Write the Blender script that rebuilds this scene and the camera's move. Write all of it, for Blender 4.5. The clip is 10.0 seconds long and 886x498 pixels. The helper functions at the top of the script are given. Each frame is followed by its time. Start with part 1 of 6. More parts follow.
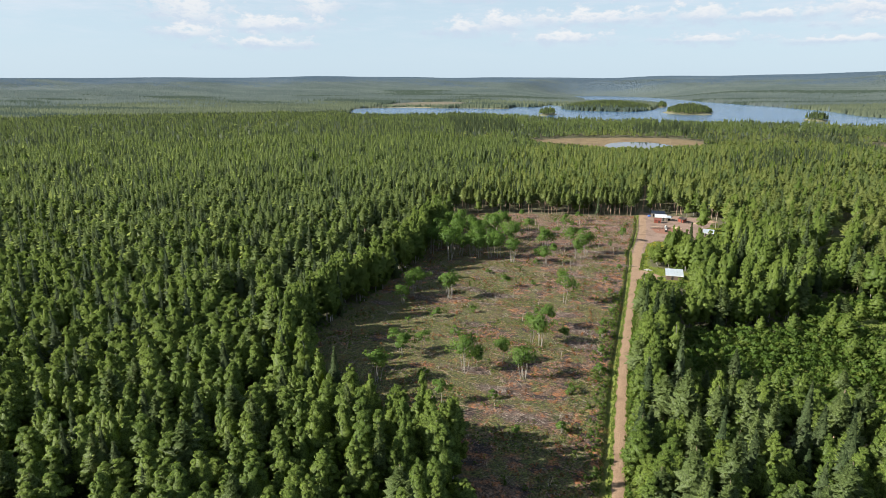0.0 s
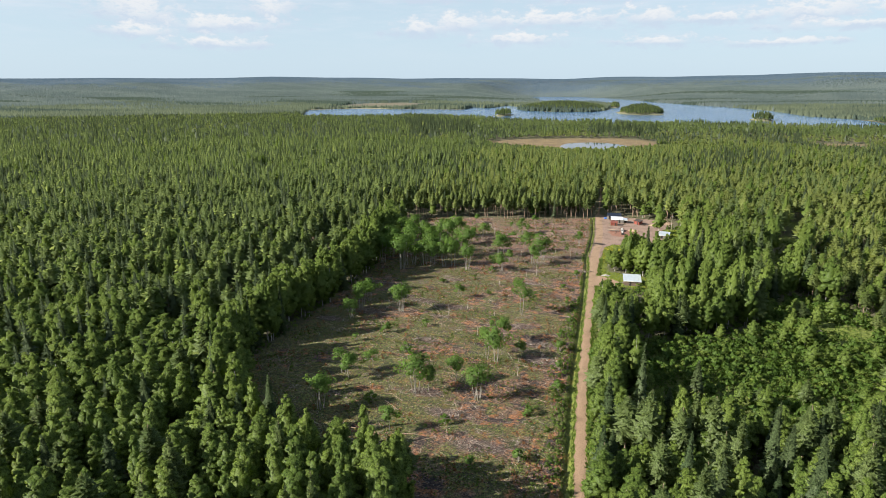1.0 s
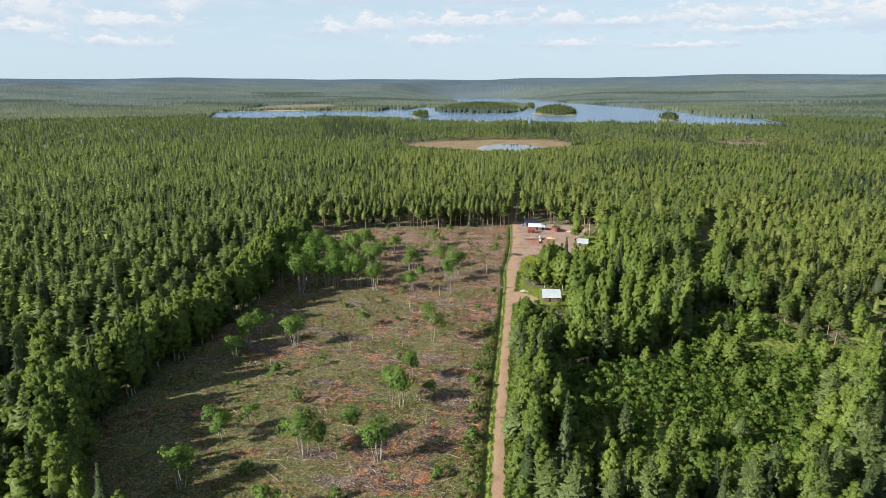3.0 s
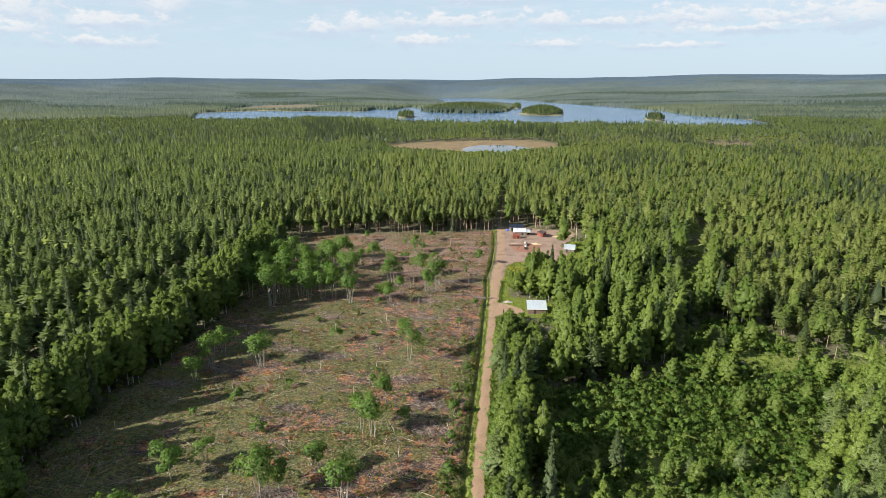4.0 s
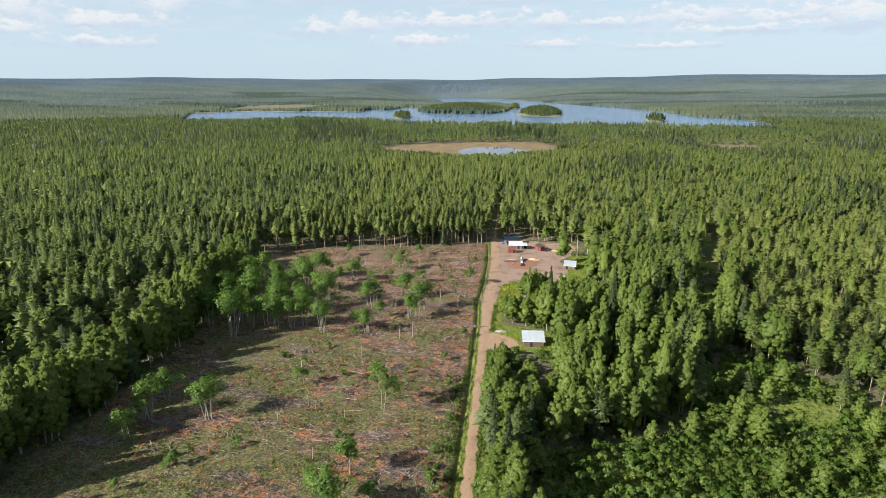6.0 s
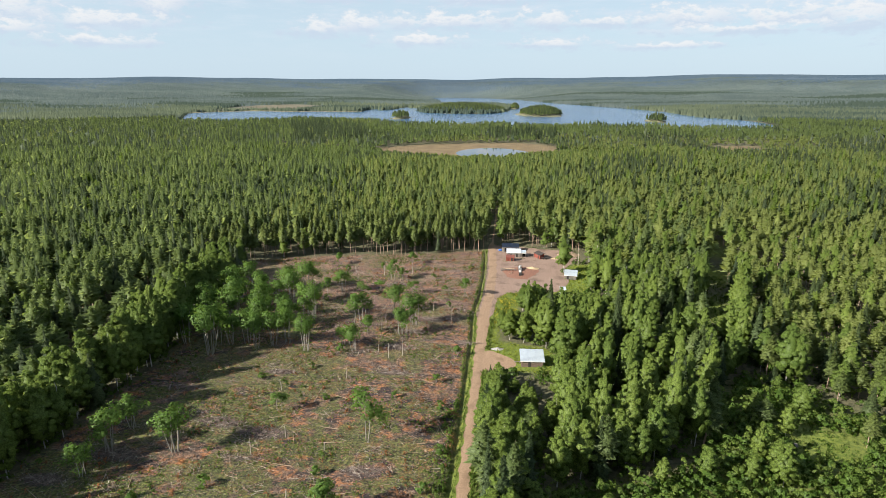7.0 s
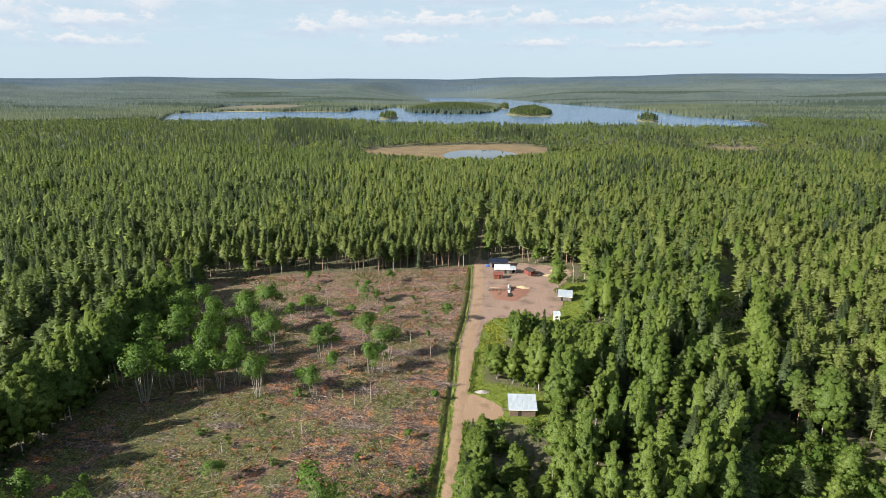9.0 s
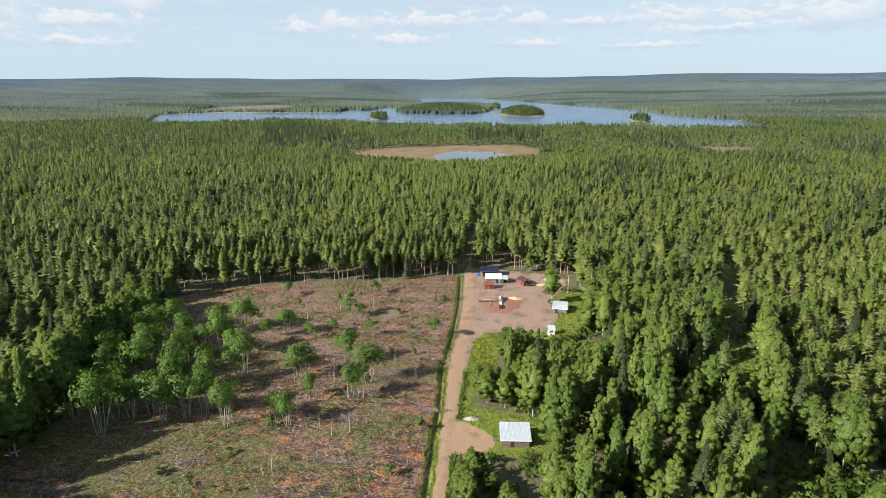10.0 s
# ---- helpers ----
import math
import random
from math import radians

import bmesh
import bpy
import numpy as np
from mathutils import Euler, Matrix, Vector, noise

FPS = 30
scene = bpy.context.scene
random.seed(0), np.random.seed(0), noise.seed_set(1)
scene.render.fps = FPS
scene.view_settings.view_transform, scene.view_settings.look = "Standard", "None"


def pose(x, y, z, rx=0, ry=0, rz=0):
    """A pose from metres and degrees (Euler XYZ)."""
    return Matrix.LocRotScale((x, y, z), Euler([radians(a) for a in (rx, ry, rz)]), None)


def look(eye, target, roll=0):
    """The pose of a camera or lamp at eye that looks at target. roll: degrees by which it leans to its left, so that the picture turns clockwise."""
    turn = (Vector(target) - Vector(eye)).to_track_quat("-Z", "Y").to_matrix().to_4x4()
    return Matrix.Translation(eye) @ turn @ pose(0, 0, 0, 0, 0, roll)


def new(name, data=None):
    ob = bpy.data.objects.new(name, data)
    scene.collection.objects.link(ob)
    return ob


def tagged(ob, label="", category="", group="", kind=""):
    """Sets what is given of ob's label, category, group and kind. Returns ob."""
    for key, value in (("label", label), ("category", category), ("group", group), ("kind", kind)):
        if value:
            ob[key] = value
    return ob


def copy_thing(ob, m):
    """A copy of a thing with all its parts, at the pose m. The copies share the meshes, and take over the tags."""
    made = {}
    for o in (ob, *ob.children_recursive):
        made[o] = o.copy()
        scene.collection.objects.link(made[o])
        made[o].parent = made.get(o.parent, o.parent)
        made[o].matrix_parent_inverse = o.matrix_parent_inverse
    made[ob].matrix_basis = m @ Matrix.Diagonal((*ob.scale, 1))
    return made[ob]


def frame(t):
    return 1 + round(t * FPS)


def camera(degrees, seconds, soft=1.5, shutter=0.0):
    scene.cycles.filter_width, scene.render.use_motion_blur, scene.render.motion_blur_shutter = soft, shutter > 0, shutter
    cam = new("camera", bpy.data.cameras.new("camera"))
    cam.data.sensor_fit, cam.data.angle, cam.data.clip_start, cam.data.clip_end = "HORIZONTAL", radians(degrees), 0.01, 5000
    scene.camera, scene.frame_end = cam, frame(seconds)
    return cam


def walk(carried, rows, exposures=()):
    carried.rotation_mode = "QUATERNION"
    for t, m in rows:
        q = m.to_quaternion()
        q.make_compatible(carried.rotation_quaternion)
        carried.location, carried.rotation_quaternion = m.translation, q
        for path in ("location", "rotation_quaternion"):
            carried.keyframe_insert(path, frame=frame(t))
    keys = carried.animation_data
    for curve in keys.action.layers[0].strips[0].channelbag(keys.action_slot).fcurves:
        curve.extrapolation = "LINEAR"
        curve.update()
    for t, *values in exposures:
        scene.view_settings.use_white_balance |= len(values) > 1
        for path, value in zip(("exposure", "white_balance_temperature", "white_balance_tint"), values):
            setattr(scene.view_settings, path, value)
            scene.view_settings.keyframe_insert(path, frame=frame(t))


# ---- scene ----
cam = camera(72.7, 10.0, soft=0.75)
PATH = [
    (0, (0.054, 0.285, 81.32), (-0.62, 2.091, 80.788), -0.1),
    (0.5, (-0.477, 6.749, 81.328), (-1.086, 8.579, 80.798), -0.1),
    (1, (-0.829, 13.191, 81.347), (-1.377, 15.04, 80.817), -0.1),
    (1.5, (-0.916, 19.711, 81.393), (-1.403, 21.578, 80.865), -0.1),
    (2, (-0.771, 26.316, 81.428), (-1.194, 28.198, 80.9), -0.1),
    (2.5, (-0.431, 32.99, 81.447), (-0.789, 34.885, 80.918), -0.1),
    (2.7, (-0.247, 35.698, 81.445), (-0.58, 37.598, 80.917), -0.1),
    (4, (1.17, 53.564, 81.393), (0.907, 55.475, 80.866), -0.1),
    (4.5, (1.588, 60.603, 81.443), (1.326, 62.515, 80.916), -0.1),
    (5, (1.865, 67.74, 81.512), (1.603, 69.651, 80.985), -0.1),
    (5.5, (2.07, 74.925, 81.582), (1.809, 76.837, 81.055), -0.1),
    (6.8, (2.557, 93.609, 81.78), (2.299, 95.521, 81.252), -0.0),
    (7, (2.627, 96.488, 81.79), (2.369, 98.4, 81.262), 0.0),
    (7.5, (2.791, 103.699, 81.806), (2.534, 105.611, 81.277), -0.0),
    (8, (2.916, 110.953, 81.837), (2.66, 112.864, 81.308), -0.1),
    (8.5, (3.044, 118.12, 81.828), (2.797, 120.033, 81.299), -0.1),
    (9, (3.169, 125.175, 81.77), (2.941, 127.09, 81.241), -0.1),
    (9.5, (3.313, 132.173, 81.718), (3.103, 134.09, 81.189), -0.1),
    (10, (3.468, 139.193, 81.692), (3.264, 141.112, 81.163), -0.2),
]
walk(cam, [(t, look(eye, target, roll)) for t, eye, target, roll in PATH])


# ---- light and sky ----
CLOUDS = [(-0.728, 0.0954, 0.082, 0.0483), (-0.733, 0.0699, 0.059, 0.0168), (-0.615, 0.084, 0.104, 0.0208), (-0.652, 0.082, 0.047, 0.02), (-0.548, 0.1056, 0.046, 0.04), (-0.631, 0.0566, 0.108, 0.0133), (-0.327, 0.0806, 0.061, 0.02), (-0.262, 0.0879, 0.07, 0.0233), (-0.137, 0.0917, 0.185, 0.02), (0.027, 0.0926, 0.061, 0.0217), (0.118, 0.0891, 0.115, 0.0149), (0.235, 0.0914, 0.103, 0.0275), (0.344, 0.0875, 0.08, 0.0225), (0.444, 0.0851, 0.08, 0.0359), (0.298, 0.0742, 0.134, 0.0116), (-0.17, 0.0642, 0.088, 0.0149), (-0.067, 0.1266, 0.135, 0.0175), (0.044, 0.0596, 0.088, 0.0116), (0.204, 0.0544, 0.099, 0.0084), (-0.312, 0.1273, 0.09, 0.0168), (0.383, 0.0962, 0.053, 0.0141)]
SUN_DIR = Vector((-0.848, -0.530, 0.0)).normalized()
SUN_EL = radians(28.5)
sun_data = bpy.data.lights.new("sun", "SUN")
sun_data.energy, sun_data.angle, sun_data.color = 5.0, radians(0.6), (1.0, 0.93, 0.82)
sun = new("sun", sun_data)
to_sun = Vector((SUN_DIR.x * math.cos(SUN_EL), SUN_DIR.y * math.cos(SUN_EL), math.sin(SUN_EL)))
sun.matrix_world = Matrix.Translation((0, 0, 300)) @ to_sun.to_track_quat("Z", "Y").to_matrix().to_4x4()
scene.view_settings.exposure = 1.15


class Nodes:
    """Short hand for node trees."""

    def __init__(self, tree):
        self.tree = tree
        tree.nodes.clear()

    def add(self, kind, **values):
        node = self.tree.nodes.new(kind)
        for key, value in values.items():
            setattr(node, key, value)
        return node

    def put(self, socket, value):
        if isinstance(value, bpy.types.NodeSocket):
            self.tree.links.new(value, socket)
        elif value is not None:
            if isinstance(value, tuple) and len(value) == 3 and socket.type == "RGBA":
                value = (*value, 1)
            socket.default_value = value

    def math(self, op, a, b=None, c=None, clamp=False):
        node = self.add("ShaderNodeMath", operation=op, use_clamp=clamp)
        for socket, value in zip(node.inputs, (a, b, c)):
            self.put(socket, value)
        return node.outputs[0]

    def ramp(self, value, low, high, to_low=0.0, to_high=1.0):
        node = self.add("ShaderNodeMapRange", interpolation_type="SMOOTHSTEP")
        for socket, v in zip(node.inputs[:5], (value, low, high, to_low, to_high)):
            self.put(socket, v)
        return node.outputs[0]

    def mix(self, fac, a, b, blend="MIX"):
        node = self.add("ShaderNodeMix", data_type="RGBA", blend_type=blend)
        self.put(node.inputs[0], fac)
        self.put(node.inputs[6], a)
        self.put(node.inputs[7], b)
        return node.outputs[2]

    def noise(self, scale, detail=3.0, rough=0.55, vector=None, stretch=None):
        if vector is None:
            vector = self.add("ShaderNodeNewGeometry").outputs["Position"]
        if stretch:
            m = self.add("ShaderNodeMapping")
            self.put(m.inputs[0], vector)
            self.put(m.inputs[3], stretch)
            vector = m.outputs[0]
        node = self.add("ShaderNodeTexNoise")
        self.put(node.inputs["Vector"], vector)
        self.put(node.inputs["Scale"], scale)
        self.put(node.inputs["Detail"], detail)
        self.put(node.inputs["Roughness"], rough)
        return node.outputs[0]

    def attr(self, name):
        return self.add("ShaderNodeAttribute", attribute_name=name).outputs["Fac"]


world = bpy.data.worlds.new("sky")
scene.world = world
world.use_nodes = True
n = Nodes(world.node_tree)
sky = n.add("ShaderNodeTexSky", sky_type="NISHITA")
sky.sun_disc = False
sky.sun_elevation, sky.sun_rotation = SUN_EL, math.atan2(SUN_DIR.x, SUN_DIR.y)
sky.air_density, sky.dust_density, sky.ozone_density = 1.0, 0.9, 1.2
direction = n.add("ShaderNodeTexCoord").outputs["Generated"]
sep = n.add("ShaderNodeSeparateXYZ")
n.put(sep.inputs[0], direction)
azimuth = n.math("ARCTAN2", sep.outputs[0], sep.outputs[1])
rise = n.math("ARCSINE", sep.outputs[2])
flat = n.add("ShaderNodeCombineXYZ")
n.put(flat.inputs[0], azimuth)
n.put(flat.inputs[1], n.math("MULTIPLY", rise, 2.0))
puff = n.noise(38.0, 7.0, 0.6, flat.outputs[0])
veil_noise = n.noise(7.0, 5.0, 0.6, flat.outputs[0], (1.0, 3.0, 1.0))
wobble = n.math("SUBTRACT", puff, 0.5)
cover, lit = None, None
# rows of flat-bottomed cumulus: azimuth, elevation, half width, half height in radians
for az, el, w, h in CLOUDS:
    dx = n.math("DIVIDE", n.math("SUBTRACT", azimuth, az), w)
    dy = n.math("DIVIDE", n.math("SUBTRACT", rise, el), h)
    dy = n.math("MULTIPLY", dy, n.ramp(dy, -0.2, 0.1, 1.3, 1.0))
    d = n.math("SQRT", n.math("ADD", n.math("MULTIPLY", dx, dx), n.math("MULTIPLY", dy, dy)))
    d = n.math("ADD", d, n.math("MULTIPLY", wobble, 3.4))
    m = n.ramp(d, 1.15, 0.15)
    top = n.math("MULTIPLY", m, n.ramp(n.math("ADD", dy, n.math("MULTIPLY", wobble, 2.2)), -0.4, 0.5))
    cover = m if cover is None else n.math("MAXIMUM", cover, m)
    lit = top if lit is None else n.math("MAXIMUM", lit, top)
veil = n.math("MULTIPLY", n.ramp(veil_noise, 0.42, 0.72), n.ramp(rise, 0.02, 0.12))
whitening = n.mix(n.ramp(rise, 0.0, 0.5, 0.85, 0.15), sky.outputs[0], (5.4, 6.8, 8.0))
whitening = n.mix(n.math("MULTIPLY", veil, 0.7), whitening, (6.4, 7.0, 7.8))
cloud_tone = n.mix(lit, (5.2, 6.05, 7.2), (8.1, 8.0, 7.95))
whole = n.mix(n.math("MULTIPLY", cover, 0.84), whitening, cloud_tone)
back = n.add("ShaderNodeBackground")
n.put(back.inputs[0], whole)
n.put(back.inputs[1], 0.053)
out = n.add("ShaderNodeOutputWorld")
n.put(out.inputs[0], back.outputs[0])


# ---- materials ----
def material(name):
    mat = bpy.data.materials.new(name)
    mat.use_nodes = True
    return mat, Nodes(mat.node_tree)


def finish(k, shader):
    k.put(k.add("ShaderNodeOutputMaterial").inputs[0], shader)


def surface(name, low, high, scale, rough=0.85, metal=0.0, bump=0.3, grain=8.0, stretch=None, per_object=0.0):
    """Two-scale mottled surface between two base colours."""
    mat, k = material(name)
    p = k.add("ShaderNodeBsdfPrincipled")
    broad = k.noise(scale, 3.0, stretch=stretch)
    fine = k.noise(scale * grain, 4.0, 0.65, stretch=stretch)
    f = k.ramp(k.math("ADD", k.math("MULTIPLY", broad, 0.6), k.math("MULTIPLY", fine, 0.4)), 0.3, 0.7)
    col = k.mix(f, low, high)
    if per_object:
        r = k.add("ShaderNodeObjectInfo").outputs["Random"]
        col = k.mix(k.ramp(r, 0.0, 1.0, 0.0, per_object), col, tuple(v * 0.45 for v in low))
    k.put(p.inputs["Base Color"], col)
    k.put(p.inputs["Roughness"], k.ramp(fine, 0.3, 0.7, max(rough - 0.1, 0.05), min(rough + 0.1, 1.0)))
    k.put(p.inputs["Metallic"], metal)
    if bump:
        b = k.add("ShaderNodeBump")
        b.inputs["Strength"].default_value = bump
        b.inputs["Distance"].default_value = 0.05
        k.put(b.inputs["Height"], fine)
        k.put(p.inputs["Normal"], b.outputs[0])
    finish(k, p.outputs[0])
    return mat


def foliage(name, low, high, through_col, single=False, gain=0.48, fine=True, far=False):
    """Leaves: matt, a little light passing through; varies from tree to tree and clump to clump."""
    mat, k = material(name)
    tint = k.add("ShaderNodeObjectInfo").outputs["Random"] if single else k.attr("tint")
    clump = k.add("ShaderNodeNewGeometry").outputs["Random Per Island"]
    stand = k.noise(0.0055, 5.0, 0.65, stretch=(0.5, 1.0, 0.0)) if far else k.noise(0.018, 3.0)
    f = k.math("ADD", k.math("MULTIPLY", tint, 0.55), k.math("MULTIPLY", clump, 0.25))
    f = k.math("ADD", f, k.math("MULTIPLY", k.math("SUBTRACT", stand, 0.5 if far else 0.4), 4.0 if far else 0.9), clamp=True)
    grain = k.noise(3.0, 4.0, 0.72)
    # Grain darkens the colour like shade in the gaps between leaf clumps.
    gap_shade = k.ramp(grain, 0.36, 0.62, 0.42 if fine else 0.85, 1.16)
    col = k.mix(1.0, k.mix(f, low, high), k.add("ShaderNodeCombineColor").outputs[0], "MULTIPLY")
    for socket in col.node.inputs[7].links[0].from_node.inputs[:3]:
        k.put(socket, gap_shade)
    relief = k.add("ShaderNodeBump")
    relief.inputs["Strength"].default_value, relief.inputs["Distance"].default_value = 0.5 if fine else 0.0, 0.25
    k.put(relief.inputs["Height"], grain)
    d = k.add("ShaderNodeBsdfDiffuse")
    k.put(d.inputs[0], col)
    k.put(d.inputs["Normal"], relief.outputs[0])
    tr = k.add("ShaderNodeBsdfTranslucent")
    k.put(tr.inputs[0], k.mix(1.0, k.mix(f, tuple(v * 0.7 for v in through_col), through_col), col.node.inputs[7].links[0].from_socket, "MULTIPLY"))
    m = k.add("ShaderNodeMixShader")
    k.put(m.inputs[0], gain)
    k.put(m.inputs[1], d.outputs[0])
    k.put(m.inputs[2], tr.outputs[0])
    g = k.add("ShaderNodeBsdfGlossy")
    g.inputs["Roughness"].default_value = 0.55
    g.inputs[0].default_value = (0.8, 0.85, 0.8, 1)
    m2 = k.add("ShaderNodeMixShader")
    k.put(m2.inputs[0], 0.012)
    k.put(m2.inputs[1], m.outputs[0])
    k.put(m2.inputs[2], g.outputs[0])
    finish(k, m2.outputs[0])
    return mat


BIRCH_LO, BIRCH_HI, BIRCH_TR = (0.104, 0.168, 0.036), (0.200, 0.268, 0.056), (0.27, 0.37, 0.06)
PINE_LO, PINE_HI, PINE_TR = (0.104, 0.154, 0.054), (0.170, 0.224, 0.076), (0.24, 0.30, 0.09)
SPRUCE_LO, SPRUCE_HI, SPRUCE_TR = (0.056, 0.092, 0.040), (0.108, 0.145, 0.058), (0.11, 0.145, 0.05)
leaf_birch = foliage("birch_leaves", BIRCH_LO, BIRCH_HI, BIRCH_TR)
leaf_birch_single = foliage("birch_leaves_single", BIRCH_LO, BIRCH_HI, BIRCH_TR, True)
leaf_pine = foliage("pine_needles", PINE_LO, PINE_HI, PINE_TR)
leaf_pine_single = foliage("pine_needles_single", (0.150, 0.204, 0.070), (0.240, 0.296, 0.096), (0.26, 0.32, 0.08), True)
leaf_spruce = foliage("spruce_needles", SPRUCE_LO, SPRUCE_HI, SPRUCE_TR, gain=0.4)
leaf_spruce_single = foliage("spruce_needles_single", SPRUCE_LO, SPRUCE_HI, SPRUCE_TR, True, gain=0.4)
leaf_young = foliage("young_and_sunlit_needles", (0.112, 0.160, 0.048), (0.184, 0.230, 0.068), (0.23, 0.29, 0.07))
leaf_aspen = foliage("willow_leaves", (0.10, 0.19, 0.035), (0.16, 0.27, 0.06), (0.2, 0.32, 0.05), True)
# Mid-distance canopies: needle colours lifted above the near ones, standing in for haze.
leaf_pine_soft = foliage("pine_canopy", (0.142, 0.204, 0.076), (0.220, 0.282, 0.104), (0.34, 0.42, 0.12), gain=0.56)
leaf_spruce_soft = foliage("spruce_canopy", (0.080, 0.122, 0.064), (0.134, 0.174, 0.086), (0.18, 0.22, 0.09), gain=0.56)
leaf_young_soft = foliage("young_and_sunlit_canopy", (0.204, 0.256, 0.082), (0.288, 0.338, 0.110), (0.40, 0.46, 0.12), gain=0.56)
# Far needles greyed and blued with distance: haze put into the leaf colour.
leaf_far = foliage("hazed_far_needles", (0.092, 0.120, 0.086), (0.160, 0.192, 0.118), (0.15, 0.18, 0.10), gain=0.3, fine=False, far=True)
leaf_distant = foliage("hazed_distant_needles", (0.100, 0.136, 0.136), (0.150, 0.186, 0.170), (0.14, 0.18, 0.15), fine=False, gain=0.3, far=True)
leaf_bush = foliage("bush_leaves", (0.070, 0.132, 0.022), (0.125, 0.205, 0.038), (0.15, 0.24, 0.03))
leaf_grass = foliage("grass_blades", (0.085, 0.135, 0.026), (0.17, 0.22, 0.05), (0.17, 0.23, 0.045))
leaf_meadow = foliage("meadow_grass", (0.200, 0.262, 0.034), (0.310, 0.360, 0.050), (0.32, 0.38, 0.04))
leaf_dry = foliage("dry_brown_brush", (0.17, 0.080, 0.040), (0.36, 0.16, 0.066), (0.22, 0.11, 0.04), gain=0.3)
bark_birch = surface("birch_bark", (0.20, 0.19, 0.17), (0.48, 0.46, 0.43), 3.0, stretch=(1, 1, 0.3))
bark_pine = surface("pine_bark", (0.19, 0.135, 0.10), (0.40, 0.28, 0.21), 2.0, stretch=(1, 1, 0.3))
bark_grey = surface("willow_bark", (0.17, 0.155, 0.13), (0.36, 0.335, 0.29), 3.0)
dead_wood = surface("bleached_dead_wood", (0.26, 0.22, 0.18), (0.52, 0.46, 0.39), 2.0)
slash_wood = surface("slash_branches", (0.10, 0.075, 0.065), (0.26, 0.19, 0.16), 1.0)
log_wood = surface("log_bark", (0.22, 0.15, 0.10), (0.48, 0.36, 0.25), 1.5)

# ---- plan ----
ROAD = [(12, -420), (0.5, 20), (-2.6, 100), (-5.1, 140), (-6.9, 172), (-8.9, 253), (-9.6, 290), (-10.2, 303), (-9.4, 324), (-9.8, 356), (-11.4, 385), (-12.6, 402), (-14.0, 475), (-15.9, 522), (-19.2, 664), (-23, 800)]
CLEARING = [(-24, 30), (-26, 84), (-32, 102), (-40, 115), (-48, 117), (-57, 113), (-72, 120), (-84, 127), (-105, 150), (-105, 180), (-105, 201), (-105, 240), (-106, 258), (-114, 300), (-127, 357), (-112, 366), (-90, 373), (-67, 378), (-43, 383), (-14, 393), (-9, 360), (-9, 300), (-8, 253), (-5, 172), (-1, 100), (2, 30)]
YARD = [(-14, 300), (-6.6, 300), (-6.5, 322), (-2, 329), (7, 332), (17, 331), (22, 341), (24, 350), (21, 360), (24, 370), (30, 381), (29, 396), (15, 399), (3, 402), (-10, 404), (-14, 400), (-14.3, 385), (-13, 356), (-12, 320)]
MEADOW = [(-7, 259), (13, 259), (15, 270), (12, 277), (-3.5, 281), (-4.5, 299), (1, 303), (3, 318), (20, 324), (29, 330), (34, 346), (36, 375), (24, 372), (20, 350), (8, 333), (-6, 328), (-7, 300)]
DRIVE = [(-9, 258.5), (-1, 260), (2.5, 263), (2, 267), (-1, 270), (-8.5, 275)]
SHRUBS = [(5, 152), (60, 152), (72, 192), (88, 204), (104, 232), (92, 240), (80, 258), (66, 262), (56, 247), (48, 228), (40, 214), (10, 205)]
GLADE_A = [(64, 222), (80, 224), (84, 236), (70, 240)]
GLADE_B = [(88, 224), (102, 226), (106, 238), (90, 238)]
TRAIL_GLADE = [(61, 284), (73, 286), (88, 352), (110, 432), (106, 434), (81, 354)]
BOG = [(-200, 880), (-143, 935), (-86, 962), (-10, 984), (30, 955), (52, 910), (30, 836), (-5, 790), (-60, 775), (-119, 795), (-165, 822)]
POND = [(-82, 828), (-81, 860), (-72, 889), (-37, 910), (-3, 884), (12, 848), (8, 820), (-7, 796), (-43, 783), (-68, 800)]
FAR_MARSH = [(-1000, 1880), (-880, 2010), (-720, 1960), (-680, 2250), (-900, 2420), (-1010, 2200)]
BARE = [(236, 900), (262, 975), (318, 975), (300, 895)]
LAKE = [(-780, 1380), (-850, 1530), (-930, 1690), (-989, 1810), (-866, 1975), (-709, 1924), (-654, 1960), (-502, 1945), (-521, 2150), (-450, 2060), (-436, 2330), (-357, 2190), (-335, 2000), (-296, 1900), (-180, 1840), (-90, 1870), (-58, 2036), (-40, 2413), (-120, 2560), (-340, 2620), (-402, 2990), (-440, 3165), (-600, 3850), (-540, 3980), (-400, 3980), (-126, 3700), (149, 2807), (310, 2416), (420, 2088), (434, 1756), (521, 1610), (500, 1330), (400, 1250), (250, 1300), (0, 1320), (-250, 1310), (-330, 1430), (-420, 1490), (-520, 1440), (-600, 1350)]
ISLANDS = [(42, 1840, 58, 125), (-308, 1610, 20, 55), (296, 1550, 21, 45), (-38, 2270, 16, 60), (-195, 2030, 130, 150)]


def inside(poly, x, y):
    """Which of the points x, y lie in the polygon."""
    x, y = np.asarray(x, float), np.asarray(y, float)
    hit = np.zeros(x.shape, bool)
    for (x0, y0), (x1, y1) in zip(poly, poly[1:] + poly[:1]):
        if y0 != y1:
            hit ^= ((y0 > y) != (y1 > y)) & (x < (x1 - x0) * (y - y0) / (y1 - y0) + x0)
    return hit


